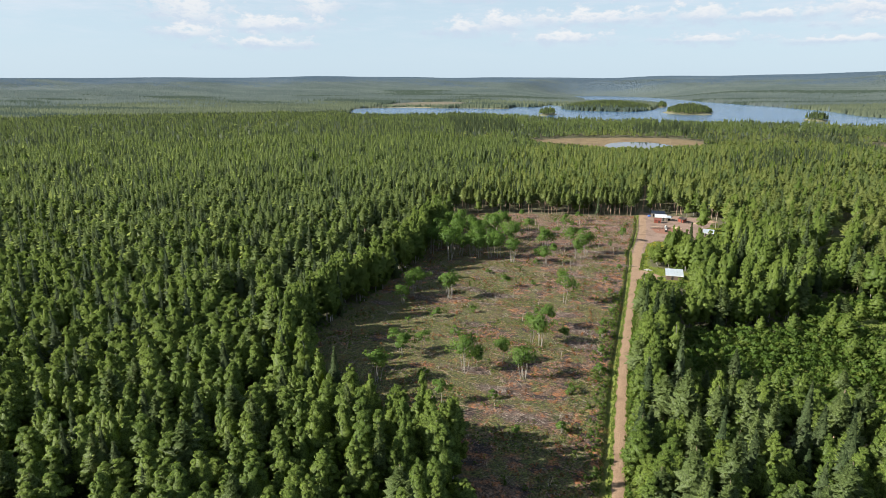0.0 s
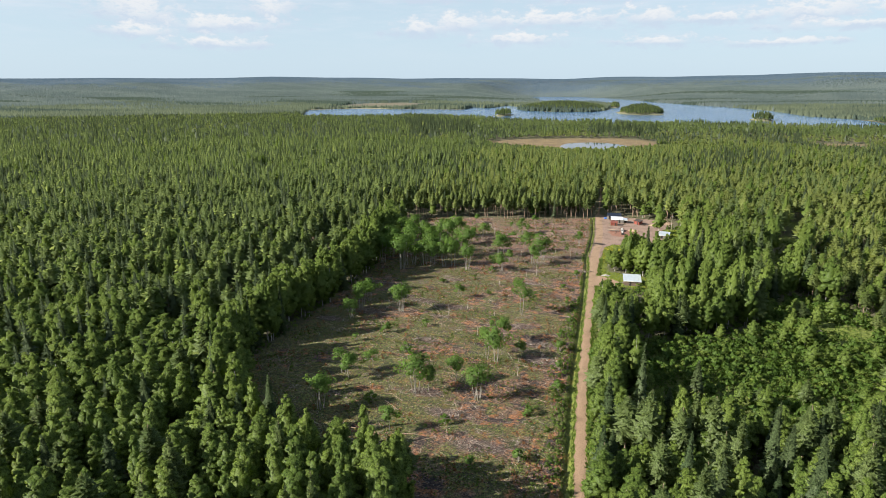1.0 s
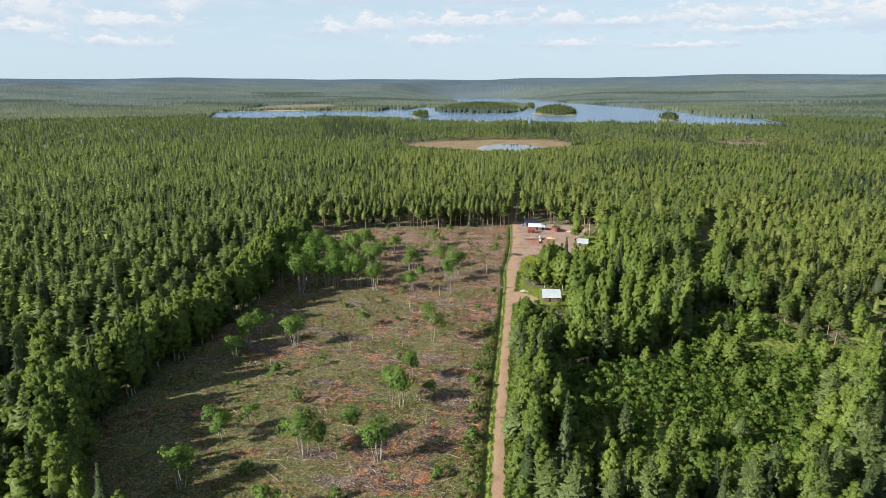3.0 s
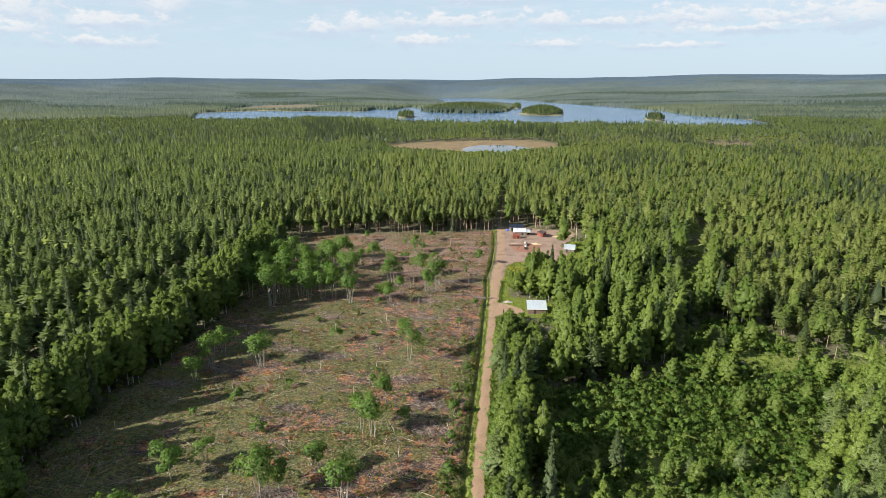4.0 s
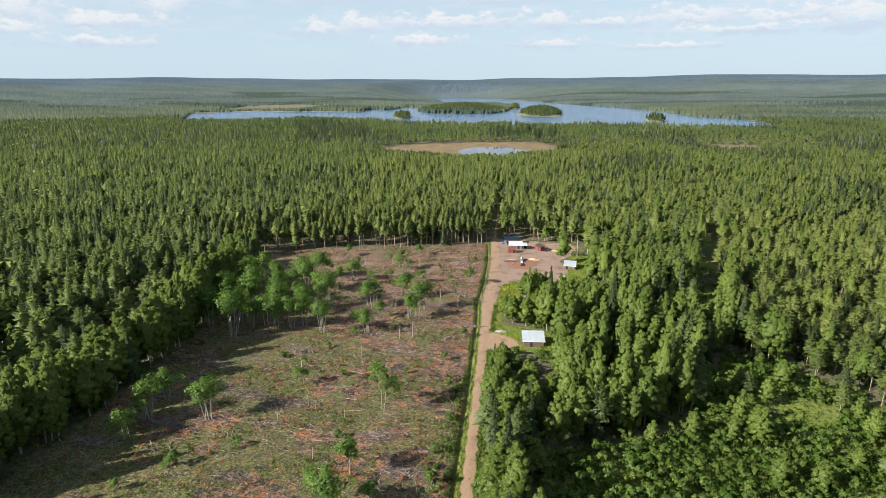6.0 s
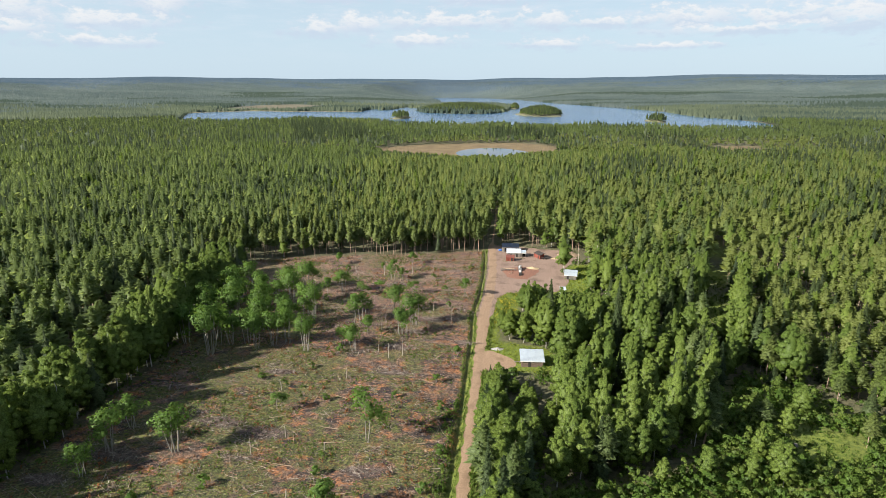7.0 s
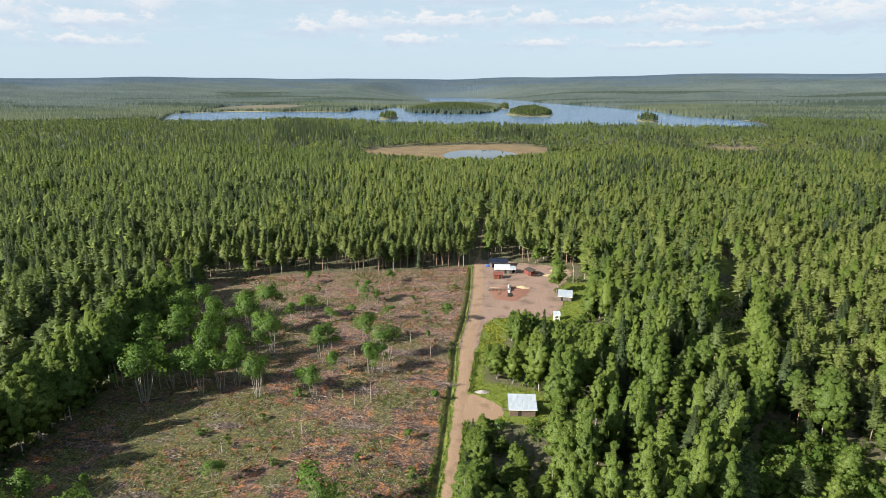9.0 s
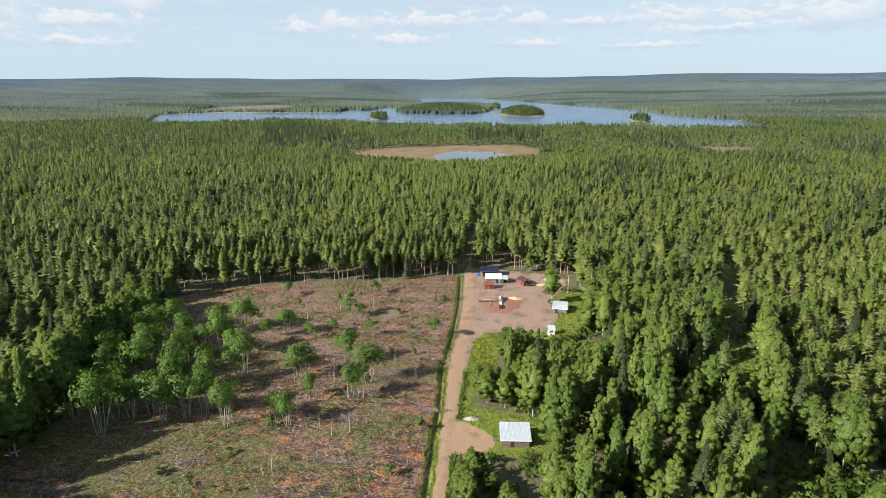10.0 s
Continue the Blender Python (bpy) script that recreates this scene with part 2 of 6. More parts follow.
def edge_distance(poly, x, y, closed=True):
    x, y = np.asarray(x, float), np.asarray(y, float)
    best = np.full(x.shape, 1e9)
    for (x0, y0), (x1, y1) in zip(poly, poly[1:] + (poly[:1] if closed else [])):
        dx, dy = x1 - x0, y1 - y0
        t = np.clip(((x - x0) * dx + (y - y0) * dy) / max(dx * dx + dy * dy, 1e-9), 0, 1)
        best = np.minimum(best, np.hypot(x - x0 - t * dx, y - y0 - t * dy))
    return best


def road_x(y):
    return np.interp(y, [p[1] for p in ROAD], [p[0] for p in ROAD])


def road_half(y):
    return np.interp(y, [0, 250, 285, 300, 400, 410], [1.35, 1.4, 1.9, 2.5, 2.3, 0.7])


def smooth(a, b, v):
    t = np.clip((v - a) / (b - a), 0, 1)
    return t * t * (3 - 2 * t)


def waves(x, y, size, seed):
    """Cheap smooth noise between -1 and 1."""
    rng = np.random.default_rng(seed)
    v = 0
    for _ in range(7):
        a, p, s = rng.uniform(0, 2 * math.pi), rng.uniform(0, 2 * math.pi), rng.uniform(0.6, 1.7)
        v = v + np.sin((x * math.cos(a) + y * math.sin(a)) * s * 2 * math.pi / size + p)
    return v / 4.0


def height(x, y):
    """The ground's height: level near by, hills far off, a ditch beside the road."""
    x, y = np.asarray(x, float), np.asarray(y, float)
    r = np.hypot(x, y)
    lake = edge_distance(LAKE, x, y)
    lake = np.where(inside(LAKE, x, y), 0, lake)
    az = np.arctan2(x, y)
    top = 117 + 22 * smooth(0.02, 0.36, az) + 5 * np.sin(az * 9) + 3 * np.sin(az * 23 + 1)
    shore = smooth(0, 420, lake)
    z = top * smooth(3000, 4850, r) ** 1.15 * np.maximum(shore, smooth(3950, 4750, r))
    z = z + 7 * (0.5 + 0.5 * waves(x, y, 900, 3)) * smooth(1300, 2600, r) * shore
    z = z + 7 * (0.4 + waves(az * 900, r, 620, 37)) * smooth(1900, 2800, r) * (1 - smooth(4300, 4700, r)) * shore
    for ix, iy, ra, rb in ISLANDS:
        z = np.maximum(z, min(10, 0.16 * ra) * np.clip(1 - ((x - ix) / ra) ** 2 - ((y - iy) / rb) ** 2, 0, 1))
    near = 1 - smooth(500, 800, r)
    off = np.abs(x - road_x(y))
    z = z + near * 0.22 * waves(x, y, 17, 5) * smooth(2.5, 6, off) * (1 - inside(YARD, x, y)) * smooth(0, 4, np.where(inside(DRIVE, x, y), 0, edge_distance(DRIVE, x, y)))
    ditch = road_x(y) - road_half(y) - 1.5
    z = z - 0.75 * np.exp(-((x - ditch) / 0.55) ** 2) * (y < 393)
    return z


def raw_mesh(name, verts, tris, mats, index=None, attrs=None, smooth_faces=False, normals=None):
    """A mesh from arrays."""
    verts, tris = np.asarray(verts, np.float32), np.asarray(tris, np.int32)
    me = bpy.data.meshes.new(name)
    me.vertices.add(len(verts))
    me.vertices.foreach_set("co", verts.ravel())
    me.loops.add(tris.size)
    me.loops.foreach_set("vertex_index", tris.ravel())
    me.polygons.add(len(tris))
    me.polygons.foreach_set("loop_start", np.arange(0, tris.size, tris.shape[1], dtype=np.int32))
    me.polygons.foreach_set("use_smooth", np.full(len(tris), smooth_faces))
    for m in mats:
        me.materials.append(m)
    if index is not None:
        me.polygons.foreach_set("material_index", np.asarray(index, np.int32))
    for key, values in (attrs or {}).items():
        me.attributes.new(key, "FLOAT", "POINT").data.foreach_set("value", np.asarray(values, np.float32))
    me.update(calc_edges=True)
    if normals is not None:
        me.normals_split_custom_set_from_vertices(np.asarray(normals, np.float32))
    return me


def soft_normals(V, F, crown, middle=0.42):
    """Normals that round a crown's many small clumps off into one lumpy mass."""
    V, F = np.asarray(V, float), np.asarray(F)
    face = np.cross(V[F[:, 1]] - V[F[:, 0]], V[F[:, 2]] - V[F[:, 0]])
    N = np.zeros_like(V)
    for j in range(3):
        np.add.at(N, F[:, j], face)
    N = N / np.maximum(np.linalg.norm(N, axis=1, keepdims=True), 1e-9)
    zs = V[crown]
    if len(zs):
        z0, z1 = zs[:, 2].min(), zs[:, 2].max()
        out = np.stack([V[:, 0], V[:, 1], 0.55 * (V[:, 2] - (z0 + middle * (z1 - z0)))], -1)
        out = out / np.maximum(np.linalg.norm(out, axis=1, keepdims=True), 1e-9)
        stir = np.random.default_rng(len(V)).normal(0, 0.12, (len(V) // 3 + 1, 3)).repeat(3, 0)[:len(V)]
        N[crown] = 0.45 * N[crown] + 0.75 * out[crown] + stir[crown] + np.array([0, 0, 0.2])
    return N / np.maximum(np.linalg.norm(N, axis=1, keepdims=True), 1e-9)


# ---- ground ----
def stops(*spans):
    """Grid lines: spans of (from, to, step)."""
    line = []
    for a, b, s in spans:
        line += list(np.arange(a, b, s))
    return np.array(line + [spans[-1][1]])


gx = stops((-4950, -2000, 150), (-2000, -600, 70), (-600, -140, 12), (-140, -16, 2.0), (-16, 0, 0.5), (0, 40, 2.0), (40, 400, 12), (400, 1200, 50), (1200, 4950, 150))
gy = stops((-1500, -100, 100), (-100, 80, 12), (80, 410, 2.0), (410, 1000, 10), (1000, 2000, 40), (2000, 4950, 70))
X, Y = np.meshgrid(gx, gy)
X, Y = X.ravel(), Y.ravel()
Z = height(X, Y)
nx, ny = len(gx), len(gy)
ids = np.arange(nx * ny).reshape(ny, nx)
quads = np.stack([ids[:-1, :-1], ids[:-1, 1:], ids[1:, 1:], ids[1:, :-1]], -1).reshape(-1, 4)


# windrows of cut branches on the clearing: x, y, half length, half width
WINDROWS = [(-70.7, 222.0, 6, 1.6), (-58.3, 219.0, 7, 2.2), (-57.6, 187.9, 3.5, 1.4), (-30.1, 207.6, 4, 1.5), (-20.9, 194.1, 6, 2.6), (-20.0, 181.8, 6, 2.2), (-88.3, 206.0, 7, 1.8), (-97.3, 195.7, 5, 1.5), (-89.1, 237.8, 5, 1.2), (-33.3, 254.5, 5, 1.2), (-66.6, 250.1, 4, 1.0), (-33.4, 284.6, 6, 1.2), (-27.0, 297.1, 7, 1.6), (-35.6, 272.3, 5, 1.5), (-50.1, 288.4, 5, 1.2), (-14.1, 278.1, 4, 1.0), (-27.8, 133.5, 7, 2.0), (-38.3, 145.1, 6, 1.8), (-47.7, 154.3, 5, 1.4), (-58.8, 311.7, 5, 1.2), (-48.6, 333.1, 5, 1.2)]
pile = np.zeros(len(X))
for wx, wy, wa, wb in WINDROWS:
    pile = np.maximum(pile, np.exp(-(((X - wx) / (wa + 1)) ** 2 + ((Y - wy) / (wb + 1.2)) ** 2) ** 1.5))


def soft_mask(poly, width):
    d = edge_distance(poly, X, Y)
    return np.clip(0.5 + np.where(inside(poly, X, Y), d, -d) / width, 0, 1)


open_mask = np.maximum(soft_mask(MEADOW, 3), np.maximum(soft_mask(GLADE_A, 5), np.maximum(soft_mask(GLADE_B, 5), soft_mask(TRAIL_GLADE, 4))))
open_mask = np.maximum(open_mask, 0.7 * soft_mask(SHRUBS, 8))
verge = np.exp(-((X - road_x(Y)) / (road_half(Y) + 2.2)) ** 4) * (Y < 395)
open_mask = np.maximum(open_mask, verge)
bog_mask = np.maximum(np.maximum(soft_mask(BOG, 14), soft_mask(BARE, 14)), 0.6 * soft_mask(FAR_MARSH, 60))

mat, k = material("ground")
big, mid, fine, grit = k.noise(0.045, 4), k.noise(0.16, 5, 0.62), k.noise(0.7, 6, 0.72), k.noise(4.0, 4, 0.7)
floor_col = k.mix(k.ramp(fine, 0.35, 0.65), (0.060, 0.062, 0.030), (0.135, 0.122, 0.066))
slash = k.mix(k.ramp(fine, 0.36, 0.62), (0.056, 0.036, 0.026), (0.250, 0.160, 0.108))
slash = k.mix(k.ramp(k.noise(0.30, 6, 0.68), 0.48, 0.59), slash, (0.38, 0.158, 0.062))
slash = k.mix(k.ramp(k.noise(0.22, 6, 0.7, stretch=(0.6, 1.6, 1)), 0.50, 0.58), slash, (0.040, 0.030, 0.030))
turf = k.mix(k.ramp(fine, 0.3, 0.7), (0.042, 0.062, 0.012), (0.158, 0.186, 0.038))
spot = k.add("ShaderNodeSeparateXYZ")
k.put(spot.inputs[0], k.add("ShaderNodeNewGeometry").outputs["Position"])
lush = k.math("ADD", k.ramp(spot.outputs[0], -28, -80, -0.035, 0.02), k.ramp(spot.outputs[1], 300, 170, -0.025, 0.015))
green_part = k.ramp(k.math("ADD", k.math("ADD", k.math("MULTIPLY", mid, 0.55), k.math("MULTIPLY", big, 0.55)), lush), 0.485, 0.555)
green_part = k.math("MULTIPLY", green_part, k.ramp(grit, 0.25, 0.6))
clear_col = k.mix(green_part, slash, turf)
clear_col = k.mix(k.math("MULTIPLY", k.ramp(spot.outputs[1], 235, 330), k.ramp(k.noise(0.12, 5, 0.7), 0.40, 0.62, 0.15, 0.75)), clear_col, k.mix(k.ramp(fine, 0.35, 0.65), (0.150, 0.088, 0.066), (0.40, 0.255, 0.195)))
clear_col = k.mix(k.ramp(grit, 0.60, 0.72), clear_col, (0.20, 0.155, 0.12))
# Fine mottle multiplied into the colour, for small shadows among the slash.
slash_shade = k.noise(2.0, 6, 0.85)
shade = k.add("ShaderNodeCombineColor")
for socket in shade.inputs[:3]:
    k.put(socket, k.ramp(slash_shade, 0.41, 0.60, 0.25, 1.42))
clear_col = k.mix(1.0, clear_col, shade.outputs[0], "MULTIPLY")
meadow_col = k.mix(k.ramp(fine, 0.3, 0.7), (0.085, 0.128, 0.014), (0.185, 0.225, 0.030))
bog_col = k.mix(k.ramp(k.noise(0.06, 4), 0.35, 0.65), (0.14, 0.098, 0.048), (0.19, 0.138, 0.066))
# Far ground takes canopy colour, then greys and blues with distance as painted haze.
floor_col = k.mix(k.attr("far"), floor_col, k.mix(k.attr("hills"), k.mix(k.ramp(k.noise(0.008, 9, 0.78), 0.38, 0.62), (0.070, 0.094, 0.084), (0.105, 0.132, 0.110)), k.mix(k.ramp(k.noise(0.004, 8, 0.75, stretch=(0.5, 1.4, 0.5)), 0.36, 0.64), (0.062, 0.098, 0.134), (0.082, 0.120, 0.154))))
clear_col = k.mix(k.ramp(k.math("MULTIPLY", k.attr("pile"), k.ramp(fine, 0.25, 0.6, 0.5, 1.2)), 0.3, 0.8, 0.0, 0.85), clear_col, k.mix(k.ramp(grit, 0.4, 0.7), (0.045, 0.032, 0.032), (0.130, 0.098, 0.092)))
col = k.mix(k.attr("clearing"), floor_col, clear_col)
col = k.mix(k.attr("open"), col, meadow_col)
col = k.mix(k.attr("bog"), col, bog_col)
p = k.add("ShaderNodeBsdfPrincipled")
k.put(p.inputs["Base Color"], col)
p.inputs["Roughness"].default_value = 0.95
b = k.add("ShaderNodeBump")
b.inputs["Strength"].default_value, b.inputs["Distance"].default_value = 1.0, 0.45
k.put(b.inputs["Height"], k.math("ADD", fine, k.math("MULTIPLY", grit, 0.5)))
k.put(p.inputs["Normal"], b.outputs[0])
finish(k, p.outputs[0])
ground_mat = mat
# far and hills are distance masks; they also carry the haze tint.
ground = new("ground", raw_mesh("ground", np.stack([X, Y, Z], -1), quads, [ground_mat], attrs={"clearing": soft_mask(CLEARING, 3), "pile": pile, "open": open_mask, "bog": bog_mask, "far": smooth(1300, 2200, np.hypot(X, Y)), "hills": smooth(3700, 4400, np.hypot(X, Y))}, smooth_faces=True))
tagged(ground, "uneven forest ground with a felled brown and green clearing", "ground", kind="structure")


def fan(name, poly, z, mat, step=None):
    """A flat sheet in the shape of a polygon."""
    bm = bmesh.new()
    bm.faces.new([bm.verts.new((x, y, z)) for x, y in poly])
    bmesh.ops.triangulate(bm, faces=bm.faces[:])
    me = bpy.data.meshes.new(name)
    bm.to_mesh(me)
    bm.free()
    me.materials.append(mat)
    return new(name, me)


def rounded(poly, cuts=4):
    """A polygon with its corners cut round."""
    for _ in range(cuts):
        poly = [q for (x0, y0), (x1, y1) in zip(poly, poly[1:] + poly[:1]) for q in ((0.75 * x0 + 0.25 * x1, 0.75 * y0 + 0.25 * y1), (0.25 * x0 + 0.75 * x1, 0.25 * y0 + 0.75 * y1))]
    return poly


def dirt(name, low, high, dark, ruts=False):
    mat, k = material(name)
    p = k.add("ShaderNodeBsdfPrincipled")
    broad, fine, tracks = k.noise(0.18, 4), k.noise(3.0, 5, 0.7), k.noise(1.4, 3, 0.6, stretch=(1, 0.06, 1))
    col = k.mix(k.ramp(fine, 0.3, 0.7), low, high)
    col = k.mix(k.ramp(tracks, 0.52, 0.68, 0.0, 0.6), col, high)
    col = k.mix(k.ramp(broad, 0.52, 0.68, 0.0, 0.7), col, dark)
    if ruts:
        for size, turn in ((0.55, 0.4), (0.42, 2.1)):
            wave = k.add("ShaderNodeTexWave", wave_type="RINGS" if turn > 1 else "BANDS")
            place_at = k.add("ShaderNodeMapping")
            k.put(place_at.inputs[0], k.add("ShaderNodeNewGeometry").outputs["Position"])
            place_at.inputs[1].default_value, place_at.inputs[2].default_value = (-24, -352, 0), (0, 0, turn)
            k.put(wave.inputs["Vector"], place_at.outputs[0])
            wave.inputs["Scale"].default_value, wave.inputs["Distortion"].default_value = size, 5.0
            wave.inputs["Detail"].default_value, wave.inputs["Detail Scale"].default_value = 2.0, 0.6
            line = k.math("MULTIPLY", k.ramp(wave.outputs["Fac"], 0.80, 0.97), k.ramp(k.noise(0.09, 3), 0.45, 0.6))
            col = k.mix(k.math("MULTIPLY", line, 0.6), col, dark)
    k.put(p.inputs["Base Color"], col)
    p.inputs["Roughness"].default_value = 0.95
    b = k.add("ShaderNodeBump")
    b.inputs["Strength"].default_value, b.inputs["Distance"].default_value = 0.5, 0.08
    k.put(b.inputs["Height"], k.math("ADD", fine, tracks))
    k.put(p.inputs["Normal"], b.outputs[0])
    finish(k, p.outputs[0])
    return mat


road_mat = dirt("gravel_road_dirt", (0.205, 0.134, 0.082), (0.32, 0.218, 0.142), (0.165, 0.106, 0.064))
yard_mat = dirt("yard_dirt", (0.185, 0.124, 0.094), (0.29, 0.202, 0.156), (0.115, 0.076, 0.056), True)
rng = np.random.default_rng(11)
ys = np.concatenate([np.arange(-420, 60, 6), np.arange(60, 412, 0.8), np.arange(412, 700, 4)])
cols = 7
vs = []
for y in ys:
    c, w = float(road_x(y)), float(road_half(y)) * (1 if y < 405 else 0.8)
    wl, wr = w + 0.22 * math.sin(y * 0.9) + rng.normal(0, 0.09), w + 0.22 * math.sin(y * 0.7 + 2) + rng.normal(0, 0.09)
    for i in range(cols):
        s = -1 + 2 * i / (cols - 1)
        crown = 0.07 - 0.05 * s * s - 0.045 * math.exp(-((abs(s) - 0.5) / 0.16) ** 2)
        vs.append((c + (s * wl if s < 0 else s * wr), y, float(0.02 + crown) + (0.0 if abs(s) < 0.99 else -0.05)))
fs = [(r * cols + i, r * cols + i + 1, (r + 1) * cols + i + 1, (r + 1) * cols + i) for r in range(len(ys) - 1) for i in range(cols - 1)]
road = new("road", raw_mesh("road", vs, fs, [road_mat], smooth_faces=True))
tagged(road, "narrow straight light brown gravel forest road", "road", kind="structure")
yard = fan("yard", rounded(YARD, 2), 0.035, yard_mat)
tagged(yard, "bare trodden brown dirt yard beside the road", "yard", kind="structure")
drive = fan("driveway", rounded(DRIVE, 2), 0.03, road_mat)
tagged(drive, "short light brown dirt driveway off the gravel road", "driveway", kind="structure")

mat, k = material("water")
p = k.add("ShaderNodeBsdfPrincipled")
k.put(p.inputs["Base Color"], (0.05, 0.125, 0.25))
p.inputs["Roughness"].default_value, p.inputs["IOR"].default_value = 0.12, 1.33
b = k.add("ShaderNodeBump")
b.inputs["Strength"].default_value, b.inputs["Distance"].default_value = 1.0, 0.6
k.put(b.inputs["Height"], k.noise(0.35, 3))
k.put(p.inputs["Normal"], b.outputs[0])
finish(k, p.outputs[0])
water_mat = mat
mat, k = material("still_water")
p = k.add("ShaderNodeBsdfPrincipled")
k.put(p.inputs["Base Color"], (0.02, 0.025, 0.03))
p.inputs["Roughness"].default_value, p.inputs["IOR"].default_value = 0.03, 1.33
finish(k, p.outputs[0])
still_mat = mat
tagged(fan("lake_water", rounded(LAKE, 2), 0.3, water_mat), "wide blue lake with wooded islands and bays", "lake", kind="structure")
tagged(fan("pond_water", rounded(POND, 3), 0.12, still_mat), "small still pond in a brown bog", "pond", kind="structure")

reed_mat = surface("dry_reeds", (0.26, 0.22, 0.11), (0.40, 0.34, 0.19), 0.05)
tagged(fan("reed_bed", rounded([(-1010, 1790), (-985, 1870), (-870, 2010), (-709, 1955), (-654, 1990), (-500, 1975), (-500, 1935), (-654, 1945), (-709, 1908), (-862, 1955), (-975, 1800)], 2), 0.5, reed_mat), "pale strip of dry reeds along the lake shore", "reeds", kind="structure")
tagged(fan("reed_bed", rounded([(515, 1600), (560, 1615), (640, 1585), (650, 1560), (520, 1560)], 2), 0.5, reed_mat), "pale strip of dry reeds along the lake shore", "reeds", kind="structure")
sand_bank = surface("island_shore", (0.10, 0.11, 0.05), (0.22, 0.20, 0.12), 0.1)
for ix, iy, ra, rb in ISLANDS:
    vs, fs = [(ix, iy, min(10, 0.16 * ra) + 0.3)], []
    for ring, (s, z) in enumerate(((0.8, 1.8 + 0.3 * min(10, 0.16 * ra)), (1.08, 0.0))):
        for i in range(24):
            a = i * math.pi / 12
            w = 1 + 0.10 * math.sin(3 * a + ix) + 0.06 * math.sin(5 * a + iy)
            vs.append((ix + ra * s * w * math.cos(a), iy + rb * s * w * math.sin(a), z))
    fs = [(0, 1 + i, 1 + (i + 1) % 24) for i in range(24)]
    fs += [t for i in range(24) for t in ((1 + i, 25 + i, 25 + (i + 1) % 24), (1 + i, 25 + (i + 1) % 24, 1 + (i + 1) % 24))]
    tagged(new("island", raw_mesh("island", vs, fs, [sand_bank], smooth_faces=True)), "low wooded island in the lake", "island", kind="structure")


# ---- trees ----
def unit(v):
    return v / np.maximum(np.linalg.norm(v, axis=-1, keepdims=True), 1e-9)


def stem(points, radii, sides=5):
    """A tapered tube along points."""
    points = np.asarray(points, float)
    vs, fs = [], []
    for i, (p, r) in enumerate(zip(points, radii)):
        for j in range(sides):
            a = 2 * math.pi * j / sides
            vs.append((p[0] + r * math.cos(a), p[1] + r * math.sin(a), p[2]))
    for i in range(len(points) - 1):
        for j in range(sides):
            a, b2 = i * sides + j, i * sides + (j + 1) % sides
            fs += [(a, b2, b2 + sides), (a, b2 + sides, a + sides)]
    return np.array(vs), np.array(fs)


def shards(centres, outward, size, rng, lift=0.15, loose=0.3):
    """Small leaf clumps: triangles that face roughly outward."""
    m = len(centres)
    nrm = unit(outward + rng.normal(0, loose, (m, 3)) + np.array([0, 0, lift]))
    u = unit(np.cross(nrm, rng.normal(0, 1, (m, 3))))
    v = np.cross(nrm, u)
    s = (size * rng.uniform(0.6, 1.35, m))[:, None]
    a = centres + u * s * 0.62
    b2 = centres - u * s * 0.36 + v * s * 0.55
    c = centres - u * s * 0.36 - v * s * 0.55
    return np.stack([a, b2, c], 1).reshape(-1, 3), np.arange(3 * m).reshape(-1, 3)


def join(parts):
    vs, fs, ms, off = [], [], [], 0
    for v, f, m in parts:
        vs.append(v)
        fs.append(f + off)
        ms.append(np.broadcast_to(m, len(f)))
        off += len(v)
    return np.concatenate(vs), np.concatenate(fs), np.concatenate(ms)


def crown_points(m, z0, z1, width, profile, rng, clumps, spread, fill=0.55):
    """Points in lumps within a crown of given outline; and the way outward at each."""
    u = rng.uniform(0, 1, clumps) ** 0.85
    a = np.arange(clumps) * 2.4 + rng.uniform(0, 1.2, clumps)
    rr = width * profile(u) * np.sqrt(rng.uniform(fill * fill, 1, clumps)) * 0.86
    lumps = np.stack([rr * np.cos(a), rr * np.sin(a), z0 + u * (z1 - z0)], -1)
    which = rng.integers(0, clumps, m)
    near_axis = (0.35 + 0.65 * np.clip(profile(u), 0, 1))[which]
    d = unit(rng.normal(0, 1, (m, 3))) * (spread * near_axis * rng.uniform(0.35, 1.0, m) ** 0.6)[:, None]
    c = lumps[which] + d * np.array([1, 1, 0.85])
    axis = np.stack([np.zeros(m), np.zeros(m), z0 + 0.4 * (z1 - z0) + 0.35 * (c[:, 2] - z0)], -1)
    out = unit(unit(c - axis) * 0.7 + unit(d) * 0.8)
    return c, out


birch_shape = lambda u: (1 - u) ** 0.58 * np.clip(0.42 + 2.0 * u, 0, 1) * 1.22 + 0.05
pine_shape = lambda u: (1 - u) ** 0.8 * np.clip(0.50 + u * 2.6, 0, 1) * 1.2 + 0.02
spruce_shape = lambda u: (1 - u) ** 0.9 + 0.04
bush_shape = lambda u: np.sqrt(np.clip(1 - u * u, 0, 1)) * 0.95 + 0.05


